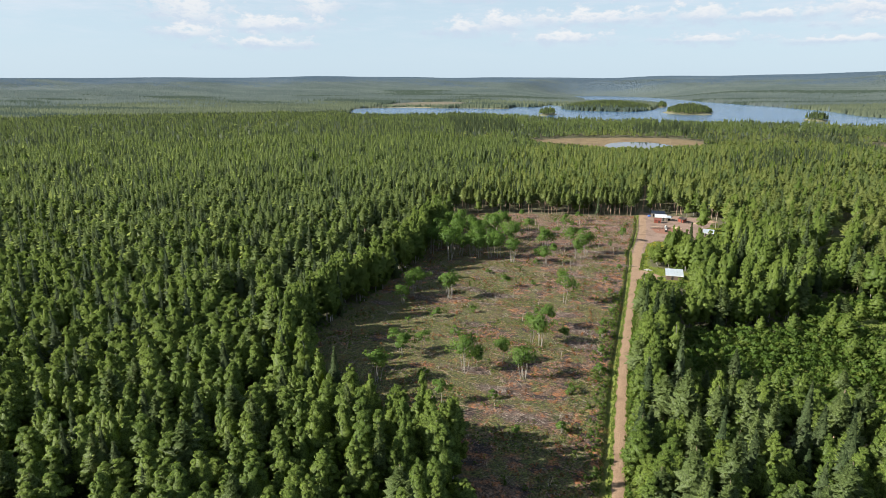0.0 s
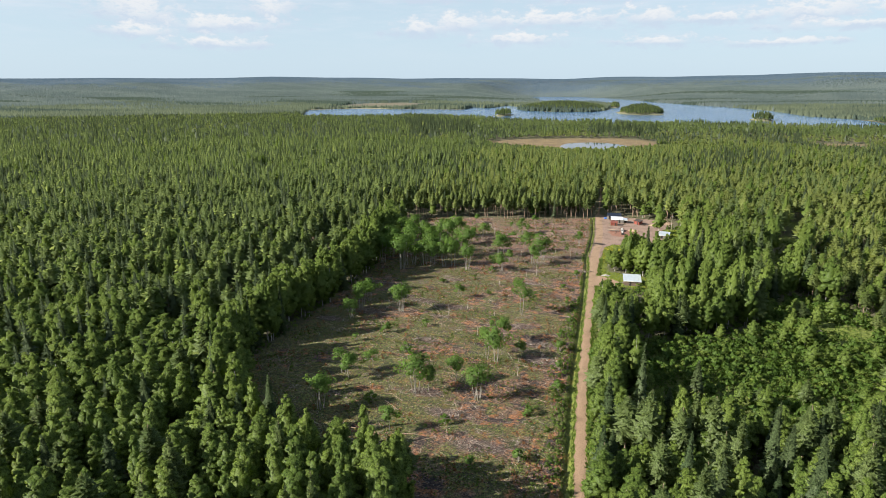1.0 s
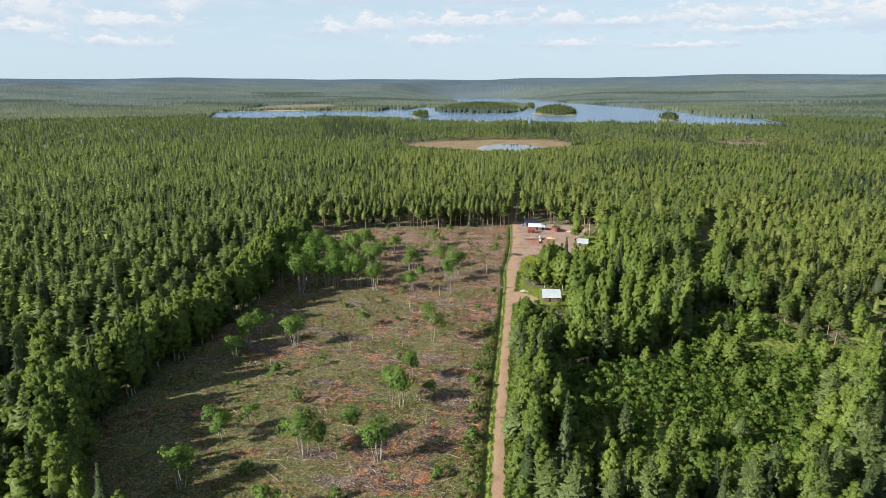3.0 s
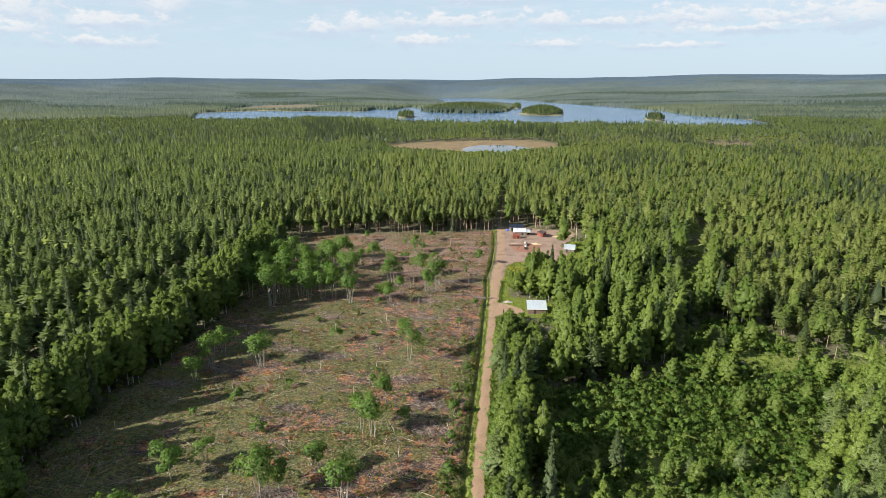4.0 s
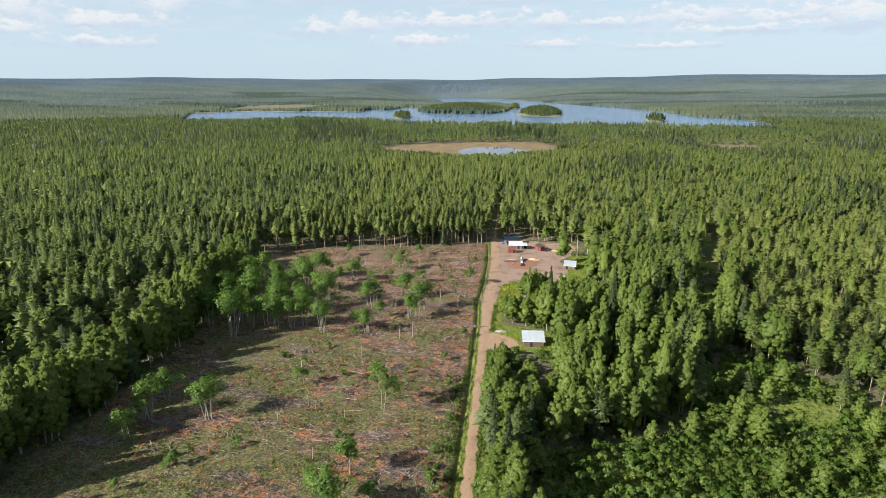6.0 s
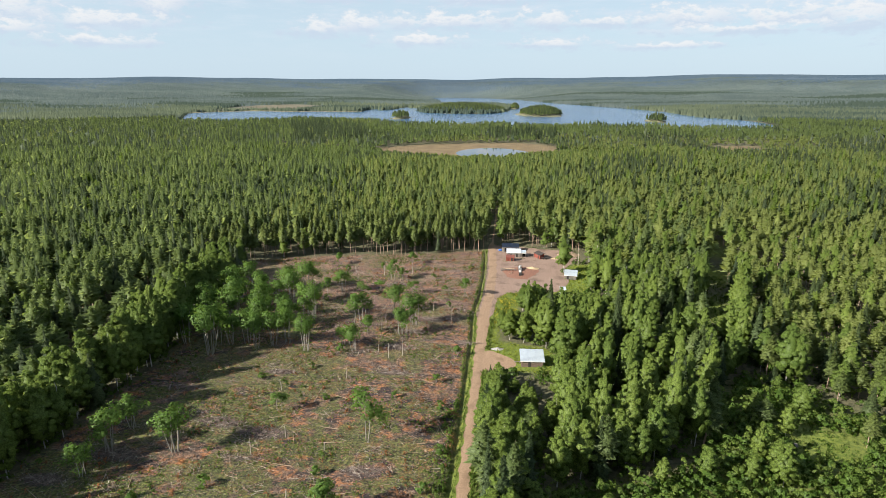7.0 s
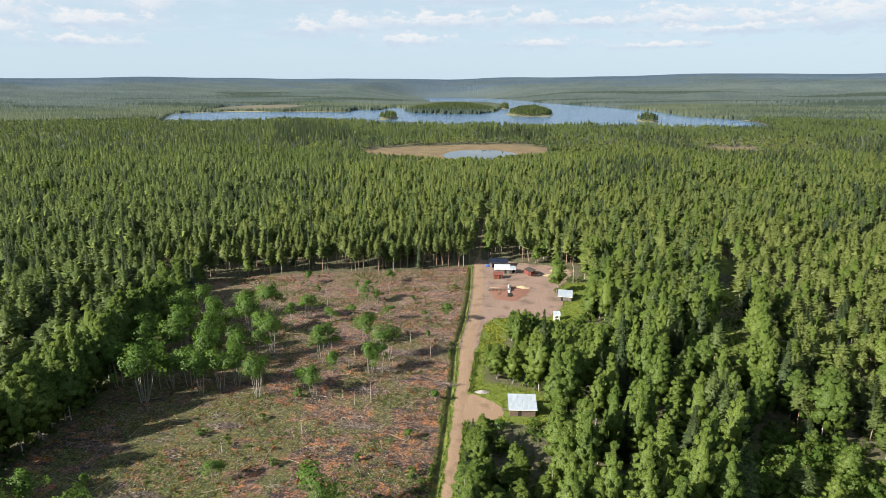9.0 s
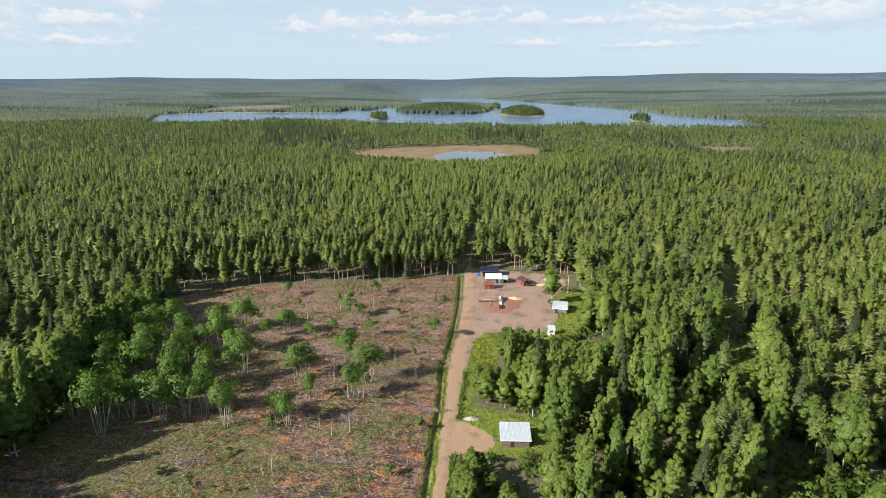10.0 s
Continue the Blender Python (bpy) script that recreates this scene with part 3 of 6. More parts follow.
def lumps(count, z0, z1, width, profile, rng, rad, leaves, flat=0.85, faces=20):
    """A crown's billows: uneven rounded clumps of leaves set over its outline."""
    g = (1 + 5 ** 0.5) / 2
    if faces == 20:
        B = unit(np.array([(-1, g, 0), (1, g, 0), (-1, -g, 0), (1, -g, 0), (0, -1, g), (0, 1, g), (0, -1, -g), (0, 1, -g), (g, 0, -1), (g, 0, 1), (-g, 0, -1), (-g, 0, 1)], float))
        T = np.array([(0, 11, 5), (0, 5, 1), (0, 1, 7), (0, 7, 10), (0, 10, 11), (1, 5, 9), (5, 11, 4), (11, 10, 2), (10, 7, 6), (7, 1, 8), (3, 9, 4), (3, 4, 2), (3, 2, 6), (3, 6, 8), (3, 8, 9), (4, 9, 5), (2, 4, 11), (6, 2, 10), (8, 6, 7), (9, 8, 1)])
    else:
        B = np.array([(1, 0, 0), (-1, 0, 0), (0, 1, 0), (0, -1, 0), (0, 0, 1), (0, 0, -1)], float)
        T = np.array([(0, 2, 4), (2, 1, 4), (1, 3, 4), (3, 0, 4), (2, 0, 5), (1, 2, 5), (3, 1, 5), (0, 3, 5)])
    u = np.minimum((np.arange(count) + rng.normal(0.5, 0.16 * count ** 0.8, count)) / count % 1.0, 0.985)
    a = np.arange(count) * 2.4 + rng.uniform(0, 0.8, count)
    R = rad * rng.uniform(0.65, 1.2, count) * (0.5 + 0.5 * np.clip(profile(u), 0, 1))
    rr = np.maximum(width * profile(u) - 0.75 * R, 0.05) * rng.uniform(0.8, 1.0, count)
    mid = np.stack([rr * np.cos(a), rr * np.sin(a), z0 + u * (z1 - z0 - 0.5 * R)], -1)
    V = mid[:, None] + B[None] * (R[:, None] * rng.uniform(0.72, 1.22, (count, len(B))))[..., None] * np.array([1, 1, flat])
    which = rng.choice(count, leaves, p=R ** 2 / (R ** 2).sum())
    d = unit(rng.normal(0, 1, (leaves, 3)) + 0.6 * unit(mid[which] * np.array([1, 1, 0.0])) + np.array([0, 0, 0.25]))
    c = mid[which] + d * (R[which] * rng.uniform(0.9, 1.3, leaves))[:, None] * np.array([1, 1, flat])
    return V.reshape(-1, 3), (T[None] + (np.arange(count) * len(B))[:, None, None]).reshape(-1, 3), c, d


def core(z0, z1, width, profile, rng, sides=8, rings=5):
    """The dense inside of a crown: an uneven closed shell."""
    vs, fs = [(0, 0, z0 + 0.3)], []
    for i in range(rings):
        u = 0.04 + 0.90 * i / (rings - 1)
        for j in range(sides):
            a = 2 * math.pi * (j + 0.5 * (i % 2)) / sides
            r = width * float(profile(np.array(u))) * rng.uniform(0.72, 1.12)
            vs.append((r * math.cos(a), r * math.sin(a), z0 + u * (z1 - z0) + rng.normal(0, 0.25)))
    vs.append((0, 0, z1 - 0.1))
    last = len(vs) - 1
    for j in range(sides):
        q = (j + 1) % sides
        fs.append((0, 1 + q, 1 + j))
        for i in range(rings - 1):
            a, b2 = 1 + i * sides, 1 + (i + 1) * sides
            fs += [(a + j, a + q, b2 + q), (a + j, b2 + q, b2 + j)]
        fs.append((last, 1 + (rings - 1) * sides + j, 1 + (rings - 1) * sides + q))
    return np.array(vs), np.array(fs)


def boughs(m, z0, z1, width, profile, rng, rise, whorls=11, wide=0.2):
    """Conifer branches: narrow sprays that stand out from the stem in whorls, and a pointed leader."""
    u = np.clip((rng.integers(0, whorls, m) + rng.normal(0.4, 0.22, m)) / whorls, 0, 0.985)
    a = rng.uniform(0, 2 * math.pi, m)
    L = width * profile(u) * rng.uniform(0.70, 1.15, m) + 0.12
    lift = rise + rng.normal(0, 0.32, m) + 0.22 * u
    out = np.stack([np.cos(a), np.sin(a), lift], -1)
    side = np.stack([-np.sin(a), np.cos(a), rng.normal(0, 0.7, m)], -1) * (wide * L + 0.10)[:, None]
    axis = np.stack([np.zeros(m), np.zeros(m), z0 + u * (z1 - z0)], -1)
    tip, root = axis + out * L[:, None], axis + out * (0.34 * L)[:, None]
    V = np.stack([tip, root + side, root - side], 1).reshape(-1, 3)
    lead = np.array([(0.16, 0, z1 - 1.1), (-0.1, 0.13, z1 - 1.1), (0, 0, z1 + 0.5), (-0.1, -0.13, z1 - 1.1), (0.16, 0, z1 - 1.1), (0, 0, z1 + 0.5)])
    return np.concatenate([V, lead]), np.arange(3 * m + 6).reshape(-1, 3)


def tree(kind, leaves, size, seed, trunk_sides=4):
    """Unit trees, about 1 m per 1/16 of their height: trunk and crown as separate lists. Height 16."""
    rng = np.random.default_rng(seed)
    bend = rng.normal(0, 0.12, (6, 2)).cumsum(0)
    if kind == "birch":
        zs = np.array([0, 3.5, 7, 10.5, 13.5, 15.2])
        pts = np.column_stack([bend * 0.8, zs])
        parts = [(*stem(pts, (0.12, 0.10, 0.08, 0.06, 0.04, 0.015), trunk_sides), 0)]
        fine = leaves > 300
        inner = core(3.8, 14.8, 1.6, birch_shape, rng, 6, 4)
        *spray, c, o = lumps(58 if fine else 18, 2.4 if leaves > 800 else 3.0, 15.9, 2.75, birch_shape, rng, 0.70 if fine else 1.25, leaves, 1.0, 20 if fine else 8)
    elif kind == "pine":
        zs = np.array([0, 4, 8, 11, 14, 16])
        pts = np.column_stack([bend * 0.4, zs])
        parts = [(*stem(pts, (0.18, 0.15, 0.12, 0.09, 0.05, 0.02), trunk_sides), 0)]
        base = 6.0 if leaves < 500 else 7.6
        inner = core(base + 0.4, 15.4, 1.55, pine_shape, rng, 6, 5)
        c, o = lumps(60, base, 15.9, 2.45, pine_shape, rng, 0.52, leaves // 2, 0.75, 8)[2:]
        spray = boughs(leaves * 3 // 5, base, 15.7, 2.75, pine_shape, rng, 0.0, 12, 0.2)
    elif kind == "spruce":
        zs = np.array([0, 4, 8, 11, 14, 16])
        pts = np.column_stack([bend * 0.2, zs])
        parts = [(*stem(pts, (0.18, 0.15, 0.12, 0.09, 0.05, 0.02), trunk_sides), 0)]
        c, o = crown_points(leaves // 4, 1.6, 16, 2.1, spruce_shape, rng, 30, 0.4, 0.8)
        spray = boughs(leaves * 3 // 4, 1.2, 15.8, 2.5, spruce_shape, rng, -0.22, 16)
        inner = core(1.4, 15.6, 1.7, spruce_shape, rng, 7, 6)
    trunk = join(parts)
    limbs = []
    for _ in range(7 if leaves > 800 else 0):
        q = c[rng.integers(0, len(c))]
        z = max(q[2] - 1.5 - 0.5 * np.hypot(q[0], q[1]), 2.5)
        x0 = np.array([np.interp(z, pts[:, 2], pts[:, 0]), np.interp(z, pts[:, 2], pts[:, 1]), z])
        limbs.append((*stem([x0, (x0 + q) / 2 + [0, 0, 0.2], q], (0.05, 0.035, 0.012), 3), 0))
    if limbs:
        trunk = join([trunk[:2] + (0,)] + limbs)
    leaf = shards(c, o, size, rng, loose=0.28)
    whole = join([(*inner, 0), (*leaf, 0), (*spray, 0)])
    return trunk, (whole[0], whole[1])


def cone_tree(seed, width, base, sides, rings, m, size, profile, trunk=True):
    """A conifer of a closed stand: a pointed crown of layered boughs on a bare stem."""
    rng = np.random.default_rng(seed)
    V, F = core(base + 0.4, 15.4, width * 0.56, profile, rng, sides, rings)
    V[1:-1, 2] += rng.normal(0, 0.3, len(V) - 2)
    parts = [(V, F, 1), (*boughs(m, base, 15.7, width * 1.12, profile, rng, -0.2 if profile is spruce_shape else -0.02, max(rings * 2, 5), size), 1)]
    if trunk:
        parts.append((*stem([(0, 0, 0), (0.05, 0.03, base + 2.5)], (0.17, 0.11), 3), 0))
    return [join(parts)]


def plant(name, kinds, where, label, category, level=0.0):
    """Many trees as one mesh. kinds: list of (template parts, materials); where: rows x, y, height, width, kind."""
    vs, fs, ms, ts, ns, off = [], [], [], [], [], 0
    rng = np.random.default_rng(len(where))
    mats = []
    for k_i, (parts, pair) in enumerate(kinds):
        rows = where[where[:, 4].astype(int) == k_i]
        if not len(rows):
            continue
        base = []
        for m in pair:
            if m not in mats:
                mats.append(m)
            base.append(mats.index(m))
        V, F, M = join(parts)
        crown = np.zeros(len(V), bool)
        crown[np.unique(F[np.array(["bark" not in pair[q].name for q in M])])] = True
        N = unit(soft_normals(V, F, crown) * (1 - level) + np.array([0, 0, level]))
        a = rng.uniform(0, 2 * math.pi, len(rows))
        ca, sa = np.cos(a)[:, None], np.sin(a)[:, None]
        w, h = rows[:, 3:4], rows[:, 2:3]
        x = rows[:, 0:1] + w * (V[:, 0] * ca - V[:, 1] * sa)
        y = rows[:, 1:2] + w * (V[:, 0] * sa + V[:, 1] * ca)
        z = height(rows[:, 0], rows[:, 1])[:, None] - 0.1 + h * V[:, 2]
        lean = rng.normal(0, 0.012, (len(rows), 2))
        x, y = x + lean[:, :1] * V[:, 2] * h, y + lean[:, 1:] * V[:, 2] * h
        ns.append(np.stack([N[:, 0] * ca - N[:, 1] * sa, N[:, 0] * sa + N[:, 1] * ca, np.broadcast_to(N[:, 2], x.shape)], -1).reshape(-1, 3))
        vs.append(np.stack([x, y, z], -1).reshape(-1, 3))
        fs.append((F[None] + (np.arange(len(rows)) * len(V))[:, None, None] + off).reshape(-1, 3))
        ms.append(np.tile(np.array(base)[M], len(rows)))
        ts.append(np.repeat(rng.uniform(0, 1, len(rows)), len(V)))
        off += len(V) * len(rows)
    me = raw_mesh(name, np.concatenate(vs), np.concatenate(fs), mats, np.concatenate(ms), {"tint": np.concatenate(ts)}, True, np.concatenate(ns))
    return tagged(new(name, me), label, category, kind="stuff")


def scatter(x0, x1, y0, y1, step, seed, jitter=0.68):
    """A jittered grid of points."""
    rng = np.random.default_rng(seed)
    gx2, gy2 = np.meshgrid(np.arange(x0, x1, step), np.arange(y0, y1, step))
    gx2 = gx2 + step * 0.5 * (np.arange(gx2.shape[0]) % 2)[:, None]
    x = gx2.ravel() + rng.uniform(-jitter, jitter, gx2.size) * step
    y = gy2.ravel() + rng.uniform(-jitter, jitter, gx2.size) * step
    return x, y


def free(x, y, gap=1.0):
    """Where trees may stand: off the clearing, road, yard, meadow, water."""
    wx, wy = x + 1.6 * waves(x, y, 9, 71), y + 1.6 * waves(x, y, 9, 73)
    ok = ~inside(CLEARING, x + 0.7 * waves(x, y, 12, 75), y)
    ok &= ~inside(SHRUBS, wx, wy) | (waves(x, y, 11, 87) > np.where((x > 44) | (y < 172), 0.28, 0.8))
    for poly in (MEADOW, DRIVE, GLADE_A, GLADE_B, TRAIL_GLADE):
        ok &= ~inside(poly, wx, wy)
    wx, wy = x + 9 * waves(x, y, 60, 77), y + 9 * waves(x, y, 60, 79)
    for poly in (BOG, BARE):
        ok &= ~inside(poly, wx, wy)
    ok &= ~inside(YARD, x, y) & ~inside(LAKE, x, y + 14 * waves(x, y, 120, 81)) & ~inside(LAKE, x, y)
    ok &= np.abs(x - road_x(y)) > road_half(y) + gap
    for bx, by, br in CLEAR_SPOTS:
        ok &= np.hypot(x - bx, y - by) > br
    return ok


CLEAR_SPOTS = [(7, 265, 7.5), (24, 352, 6), (20, 330, 4), (36, 262, 4), (66, 228, 5), (27, 374, 7), (34.5, 240.5, 5), (28, 384, 6)]


def wedge(x, y, margin=0.0):
    """The part of the plan round the walk."""
    a = np.arctan2(x, np.maximum(y + 8, 1))
    b2 = np.arctan2(x - 4, np.maximum(y - 125, 1))
    return (a > -1.06 - margin) & ((a < 0.36 + margin) | (b2 < 0.62 + margin)) & (y > 45)


def stock(birch_leaves, pine_leaves, birch_size, pine_size, cone=0):
    """Eight tree patterns: three birches, three pines, a spruce, a young pine."""
    made = []
    for i, (kind, pair) in enumerate([("birch", (bark_birch, leaf_birch))] * 3 + [("pine", (bark_pine, leaf_pine))] * 3 + [("spruce", (bark_pine, leaf_spruce)), ("pine", (bark_pine, leaf_young))]):
        if cone and kind != "birch":
            spruce = kind == "spruce"
            made.append((cone_tree(200 + i, 2.6 if spruce else 3.05, 1.5 if spruce else 6.0, 5, 5 if spruce else 4, cone, 0.17 if cone > 80 else 0.28, spruce_shape if spruce else pine_shape), (bark_pine, (leaf_spruce_soft, leaf_young_soft, leaf_pine_soft)[0 if spruce else 1 if i == 7 else 2])))
            continue
        trunk, crown = tree(kind, birch_leaves if kind == "birch" else pine_leaves, birch_size if kind == "birch" else pine_size, i + 1)
        made.append(([(trunk[0], trunk[1], 0), (crown[0], crown[1], 1)], pair))
    return made


def stand(x, y, seed):
    """Rows for plant(): species and size by the part of the forest."""
    rng = np.random.default_rng(seed)
    m = len(x)
    u = rng.uniform(0, 1, m)
    kind = np.empty(m)
    h = np.empty(m)
    edge = edge_distance(CLEARING, x, y)
    left = x < -20
    p_birch = np.where(left, np.where(y < 165, 0.82, np.where(edge < 14, 0.9, np.clip(0.55 - (y - 165) / 260, 0.04, 1))), np.where(y < 345, np.where(x < 95, 0.66, 0.45), np.clip(0.5 - (y - 345) / 160, 0.03, 1)))
    p_birch = np.where((y > 352) & (x < -12), 0.02, p_birch)
    p_birch = np.where((x > -8) & (x < 34) & (y > 215) & (y < 345), 0.93, p_birch)
    p_spruce = np.where(left, np.where(x < -125, 0.26, 0.10), np.where(y < 345, 0.14, 0.06))
    beyond = (x > np.interp(y, [245, 284, 352, 432], [84, 76, 94, 116])) & (y > 245) & (y < 440)
    p_birch = np.where(beyond, 0.22, p_birch)
    young = beyond | (x > 95 + 30 * np.sin(y / 60)) & (y > 200) | (x > 70) & (y > 430)
    isb = u < p_birch
    iss = ~isb & (u > 1 - p_spruce)
    kind[:] = rng.integers(3, 6, m)
    kind[young] = 7
    # Full-height pines given the paler young-pine needles, so they look sunlit.
    sunny = ~young & (y > 345) & (x > -135) & (rng.uniform(0, 1, m) < 0.6)
    kind[sunny] = 7
    kind[isb] = rng.integers(0, 3, isb.sum())
    kind[iss] = 6
    h[:] = rng.normal(1.0, 0.11, m)
    h = np.where(kind == 7, rng.normal(0.82, 0.09, m) + 0.18 * sunny, h)
    h = np.where(isb, np.where(left, rng.normal(0.84, 0.10, m), rng.normal(0.94, 0.22, m)) + np.where((edge < 9) & left & (y > 120) & (y < 320), 0.32, 0.05), h)
    h = np.where(iss, rng.normal(0.98, 0.2, m), h)
    h = h + 0.26 * ((y < 108) & (x < -30) & (x > -58))
    h = np.where(~left & (y < 150) & (kind < 3), rng.normal(0.78, 0.12, m), h)
    h = np.where(beyond, rng.normal(0.70, 0.10, m), h)
    h = np.where(inside(SHRUBS, x, y), rng.normal(0.52, 0.12, m), h)
    h = h * np.where(left & (edge > 9) & (edge < 36) & (y > 120) & (y < 320), 0.8, 1)
    h = h * (1 + 0.10 * waves(x, y, 70, 9))
    cap = np.where((x > -6) & (x < 34) & (y > 276) & (y < 332), 0.42 * (332 - y) + 1.5, 99)
    cap = np.where((x > -6) & (x < 5) & (y > 276) & (y < 304), 0.42 * (303 - y) + 2.5, cap)
    cap = np.where((x > 13) & (x < 34) & (y > 276) & (y < 330), 0.42 * (326 - y) + 1.0, cap)
    cap = np.where((x > -6) & (x < 13) & (y > 190) & (y < 263), 0.27 * (261 - y) + np.where(x > -1, 1.0, 3.5), cap)
    h = np.minimum(h, np.clip(cap, 2.5, 99) / 16)
    w = np.clip(rng.normal(1.0, 0.15, m), 0.65, 1.5) * np.where(kind < 3, np.where(left, np.where(y < 165, 1.14, 1.2), np.where(beyond, 0.95, np.where(y < 150, 1.0, 1.14))), np.where(beyond, 0.9, np.where(y < 345, 1.15, 1.22)))
    w = w * np.where((kind > 2) & (y > 345) & (x < 30), np.where(edge < 45, 0.70, 0.86), 1)
    w = w * np.where((kind < 3) & left & (edge < 34) & (y > 120), 1.1, 1)
    return np.stack([x, y, np.clip(h, 0.16, 1.6), w * np.clip(h + 0.25, 0.45, 1), kind], -1)


x, y = scatter(-420, 330, 45, 486, 4.2, 21)
ex, ey = scatter(-118, -96, 138, 335, 6.0, 22)
eok = (edge_distance(CLEARING, ex, ey) < 9) & (edge_distance(CLEARING, ex, ey) > 1.2)
ok = free(x, y, 2.0) & wedge(x, y, 0.05) & (np.hypot(x, y - 60) < 420)
eok &= free(ex, ey)
x, y = np.concatenate([x[ok], ex[eok]]), np.concatenate([y[ok], ey[eok]])
thin = waves(x, y, 24, 61) + np.random.default_rng(4).normal(0, 0.35, len(x))
ok = (thin > -0.72) | ((x > -8) & (y < 150)) | (edge_distance(CLEARING, x, y) < 12) | (y > 345)
lot = np.random.default_rng(16).uniform(0, 1, len(x))
ok &= lot < np.where((x > road_x(y)) & (x < road_x(y) + 9) & (y < 255), 1.0, np.where((x > -8) & (y > 150) & (y < 440) & ((x < 76) | (y < 245)), 0.70, np.where((edge_distance(CLEARING, x, y) < 10) | (y < 200), 1.0, 0.8)))
ok &= ~((x < -60) & (y > 150) & (edge_distance(CLEARING, x, y) > 8) & (edge_distance(CLEARING, x, y) < 26) & (np.random.default_rng(18).uniform(0, 1, len(x)) < 0.4))
ok &= ~((y > 352) & (x < 20) & (edge_distance(CLEARING, x, y) > 40) & (np.random.default_rng(14).uniform(0, 1, len(x)) < 0.2))
x, y = x[ok], y[ok]
near_rows = stand(x, y, 5)
near_rows = near_rows[near_rows[:, 2] > 0.3]
# the trees along the road, the clearing's rims and the yard stand as things of their own
off_road = near_rows[:, 0] - road_x(near_rows[:, 1])
rim = edge_distance(CLEARING, near_rows[:, 0], near_rows[:, 1])
is_birch, is_pine = near_rows[:, 4] < 3, ((near_rows[:, 4] > 2) & (near_rows[:, 4] < 6)) | (near_rows[:, 4] == 7)
roadside = is_birch & (off_road > 0) & (off_road < 21) & (near_rows[:, 1] > 98) & (near_rows[:, 1] < 340)
west_rim = is_birch & (near_rows[:, 0] < -30) & (rim < 7) & (near_rows[:, 1] > 95) & (near_rows[:, 1] < 310)
north_rim = is_pine & (near_rows[:, 1] > 352) & (rim < 27) & (near_rows[:, 0] < 10)
spruces_near = (near_rows[:, 4] == 6) & (near_rows[:, 0] > 0) & (near_rows[:, 0] < 120) & (near_rows[:, 1] > 140) & (near_rows[:, 1] < 330)
single = roadside | west_rim | north_rim | spruces_near
single_rows = near_rows[single]
near_rows = near_rows[~single]
depth = np.hypot(near_rows[:, 0] - 2, near_rows[:, 1] - np.clip(near_rows[:, 1] - 115, 0, 139))
plant("mixed_forest", stock(640, 480, 0.31, 0.36), near_rows[depth < 165], "dense mixed forest of green birch, pine and spruce", "forest")
plant("mixed_forest", stock(170, 230, 0.5, 0.75, 160), near_rows[(depth >= 165) & (depth < 240)], "dense mixed forest of birch, pine and spruce further off", "forest", 0.3)
plant("mixed_forest", stock(54, 90, 0.75, 1.05, 68), near_rows[depth >= 240], "dense far mixed forest of pine with some birch", "forest", 0.42)


def part(name, mesh, parent, label=""):
    """One mesh object under a thing or a part."""
    ob = new(name, mesh)
    ob.parent = parent
    if label:
        tagged(ob, label)
    return ob


def single_tree(name, kind, leaves, size, seed, bark, leaf, label, category, group):
    trunk, crown = tree(kind, leaves, size, seed, 6)
    top = new(name)
    part("trunk", raw_mesh("trunk", trunk[0], trunk[1], [bark], smooth_faces=True), top)
    part("crown", raw_mesh("crown", crown[0], crown[1], [leaf], smooth_faces=True, normals=soft_normals(*crown, np.ones(len(crown[0]), bool))), top)
    return tagged(top, label, category, group)


def at_place(x, y, h=1.0, w=1.0, turn=0.0):
    return Matrix.LocRotScale((x, y, float(height(x, y)) - 0.08), Euler((0, 0, turn)), (w, w, h))


birches = [single_tree("birch_tree", "birch", 1150, 0.29, 100 + i, bark_birch, leaf_birch_single, "leafy green birch with a white trunk at the forest edge", "tree", "birches along the road and clearing") for i in range(5)]
pines = [single_tree("pine_tree", "pine", 560, 0.42, 120 + i, bark_pine, leaf_pine_single, "tall slender pine with a bare reddish trunk", "tree", "pines along the clearing") for i in range(4)]
spruces = [single_tree("spruce_tree", "spruce", 640, 0.42, 140 + i, bark_pine, leaf_spruce_single, "dark green pointed spruce among the birches", "tree", "spruces beside the road") for i in range(3)]
rng = np.random.default_rng(8)
for stock_list, pick in ((birches, single_rows[:, 4] < 3), (pines, (single_rows[:, 4] > 2) & (single_rows[:, 4] != 6)), (spruces, single_rows[:, 4] == 6)):
    for i, (x, y, h, w, kind) in enumerate(single_rows[pick]):
        m = at_place(x, y, h, w, rng.uniform(0, 6.28))
        if i < len(stock_list):
            stock_list[i].matrix_basis = m
        else:
            c = copy_thing(stock_list[i % len(stock_list)], Matrix())
            c.matrix_basis = m


def spike(seed, width, base, sides=4):
    """A tree far off: a ragged rounded cone with one waist."""
    rng = np.random.default_rng(seed)
    vs, fs = [(0, 0, 16.0)], []
    for u, w in ((0.55, 0.62), (0.0, 0.95)):
        for j in range(sides):
            a = 2 * math.pi * (j + u) / sides
            r = width * w * rng.uniform(0.75, 1.15)
            vs.append((r * math.cos(a), r * math.sin(a), base + u * (16 - base) + rng.normal(0, 0.5)))
    for j in range(sides):
        q = (j + 1) % sides
        fs += [(0, 1 + j, 1 + q), (1 + j, 1 + sides + j, 1 + sides + q), (1 + j, 1 + sides + q, 1 + q)]
    return [(np.array(vs), np.array(fs), 0)]


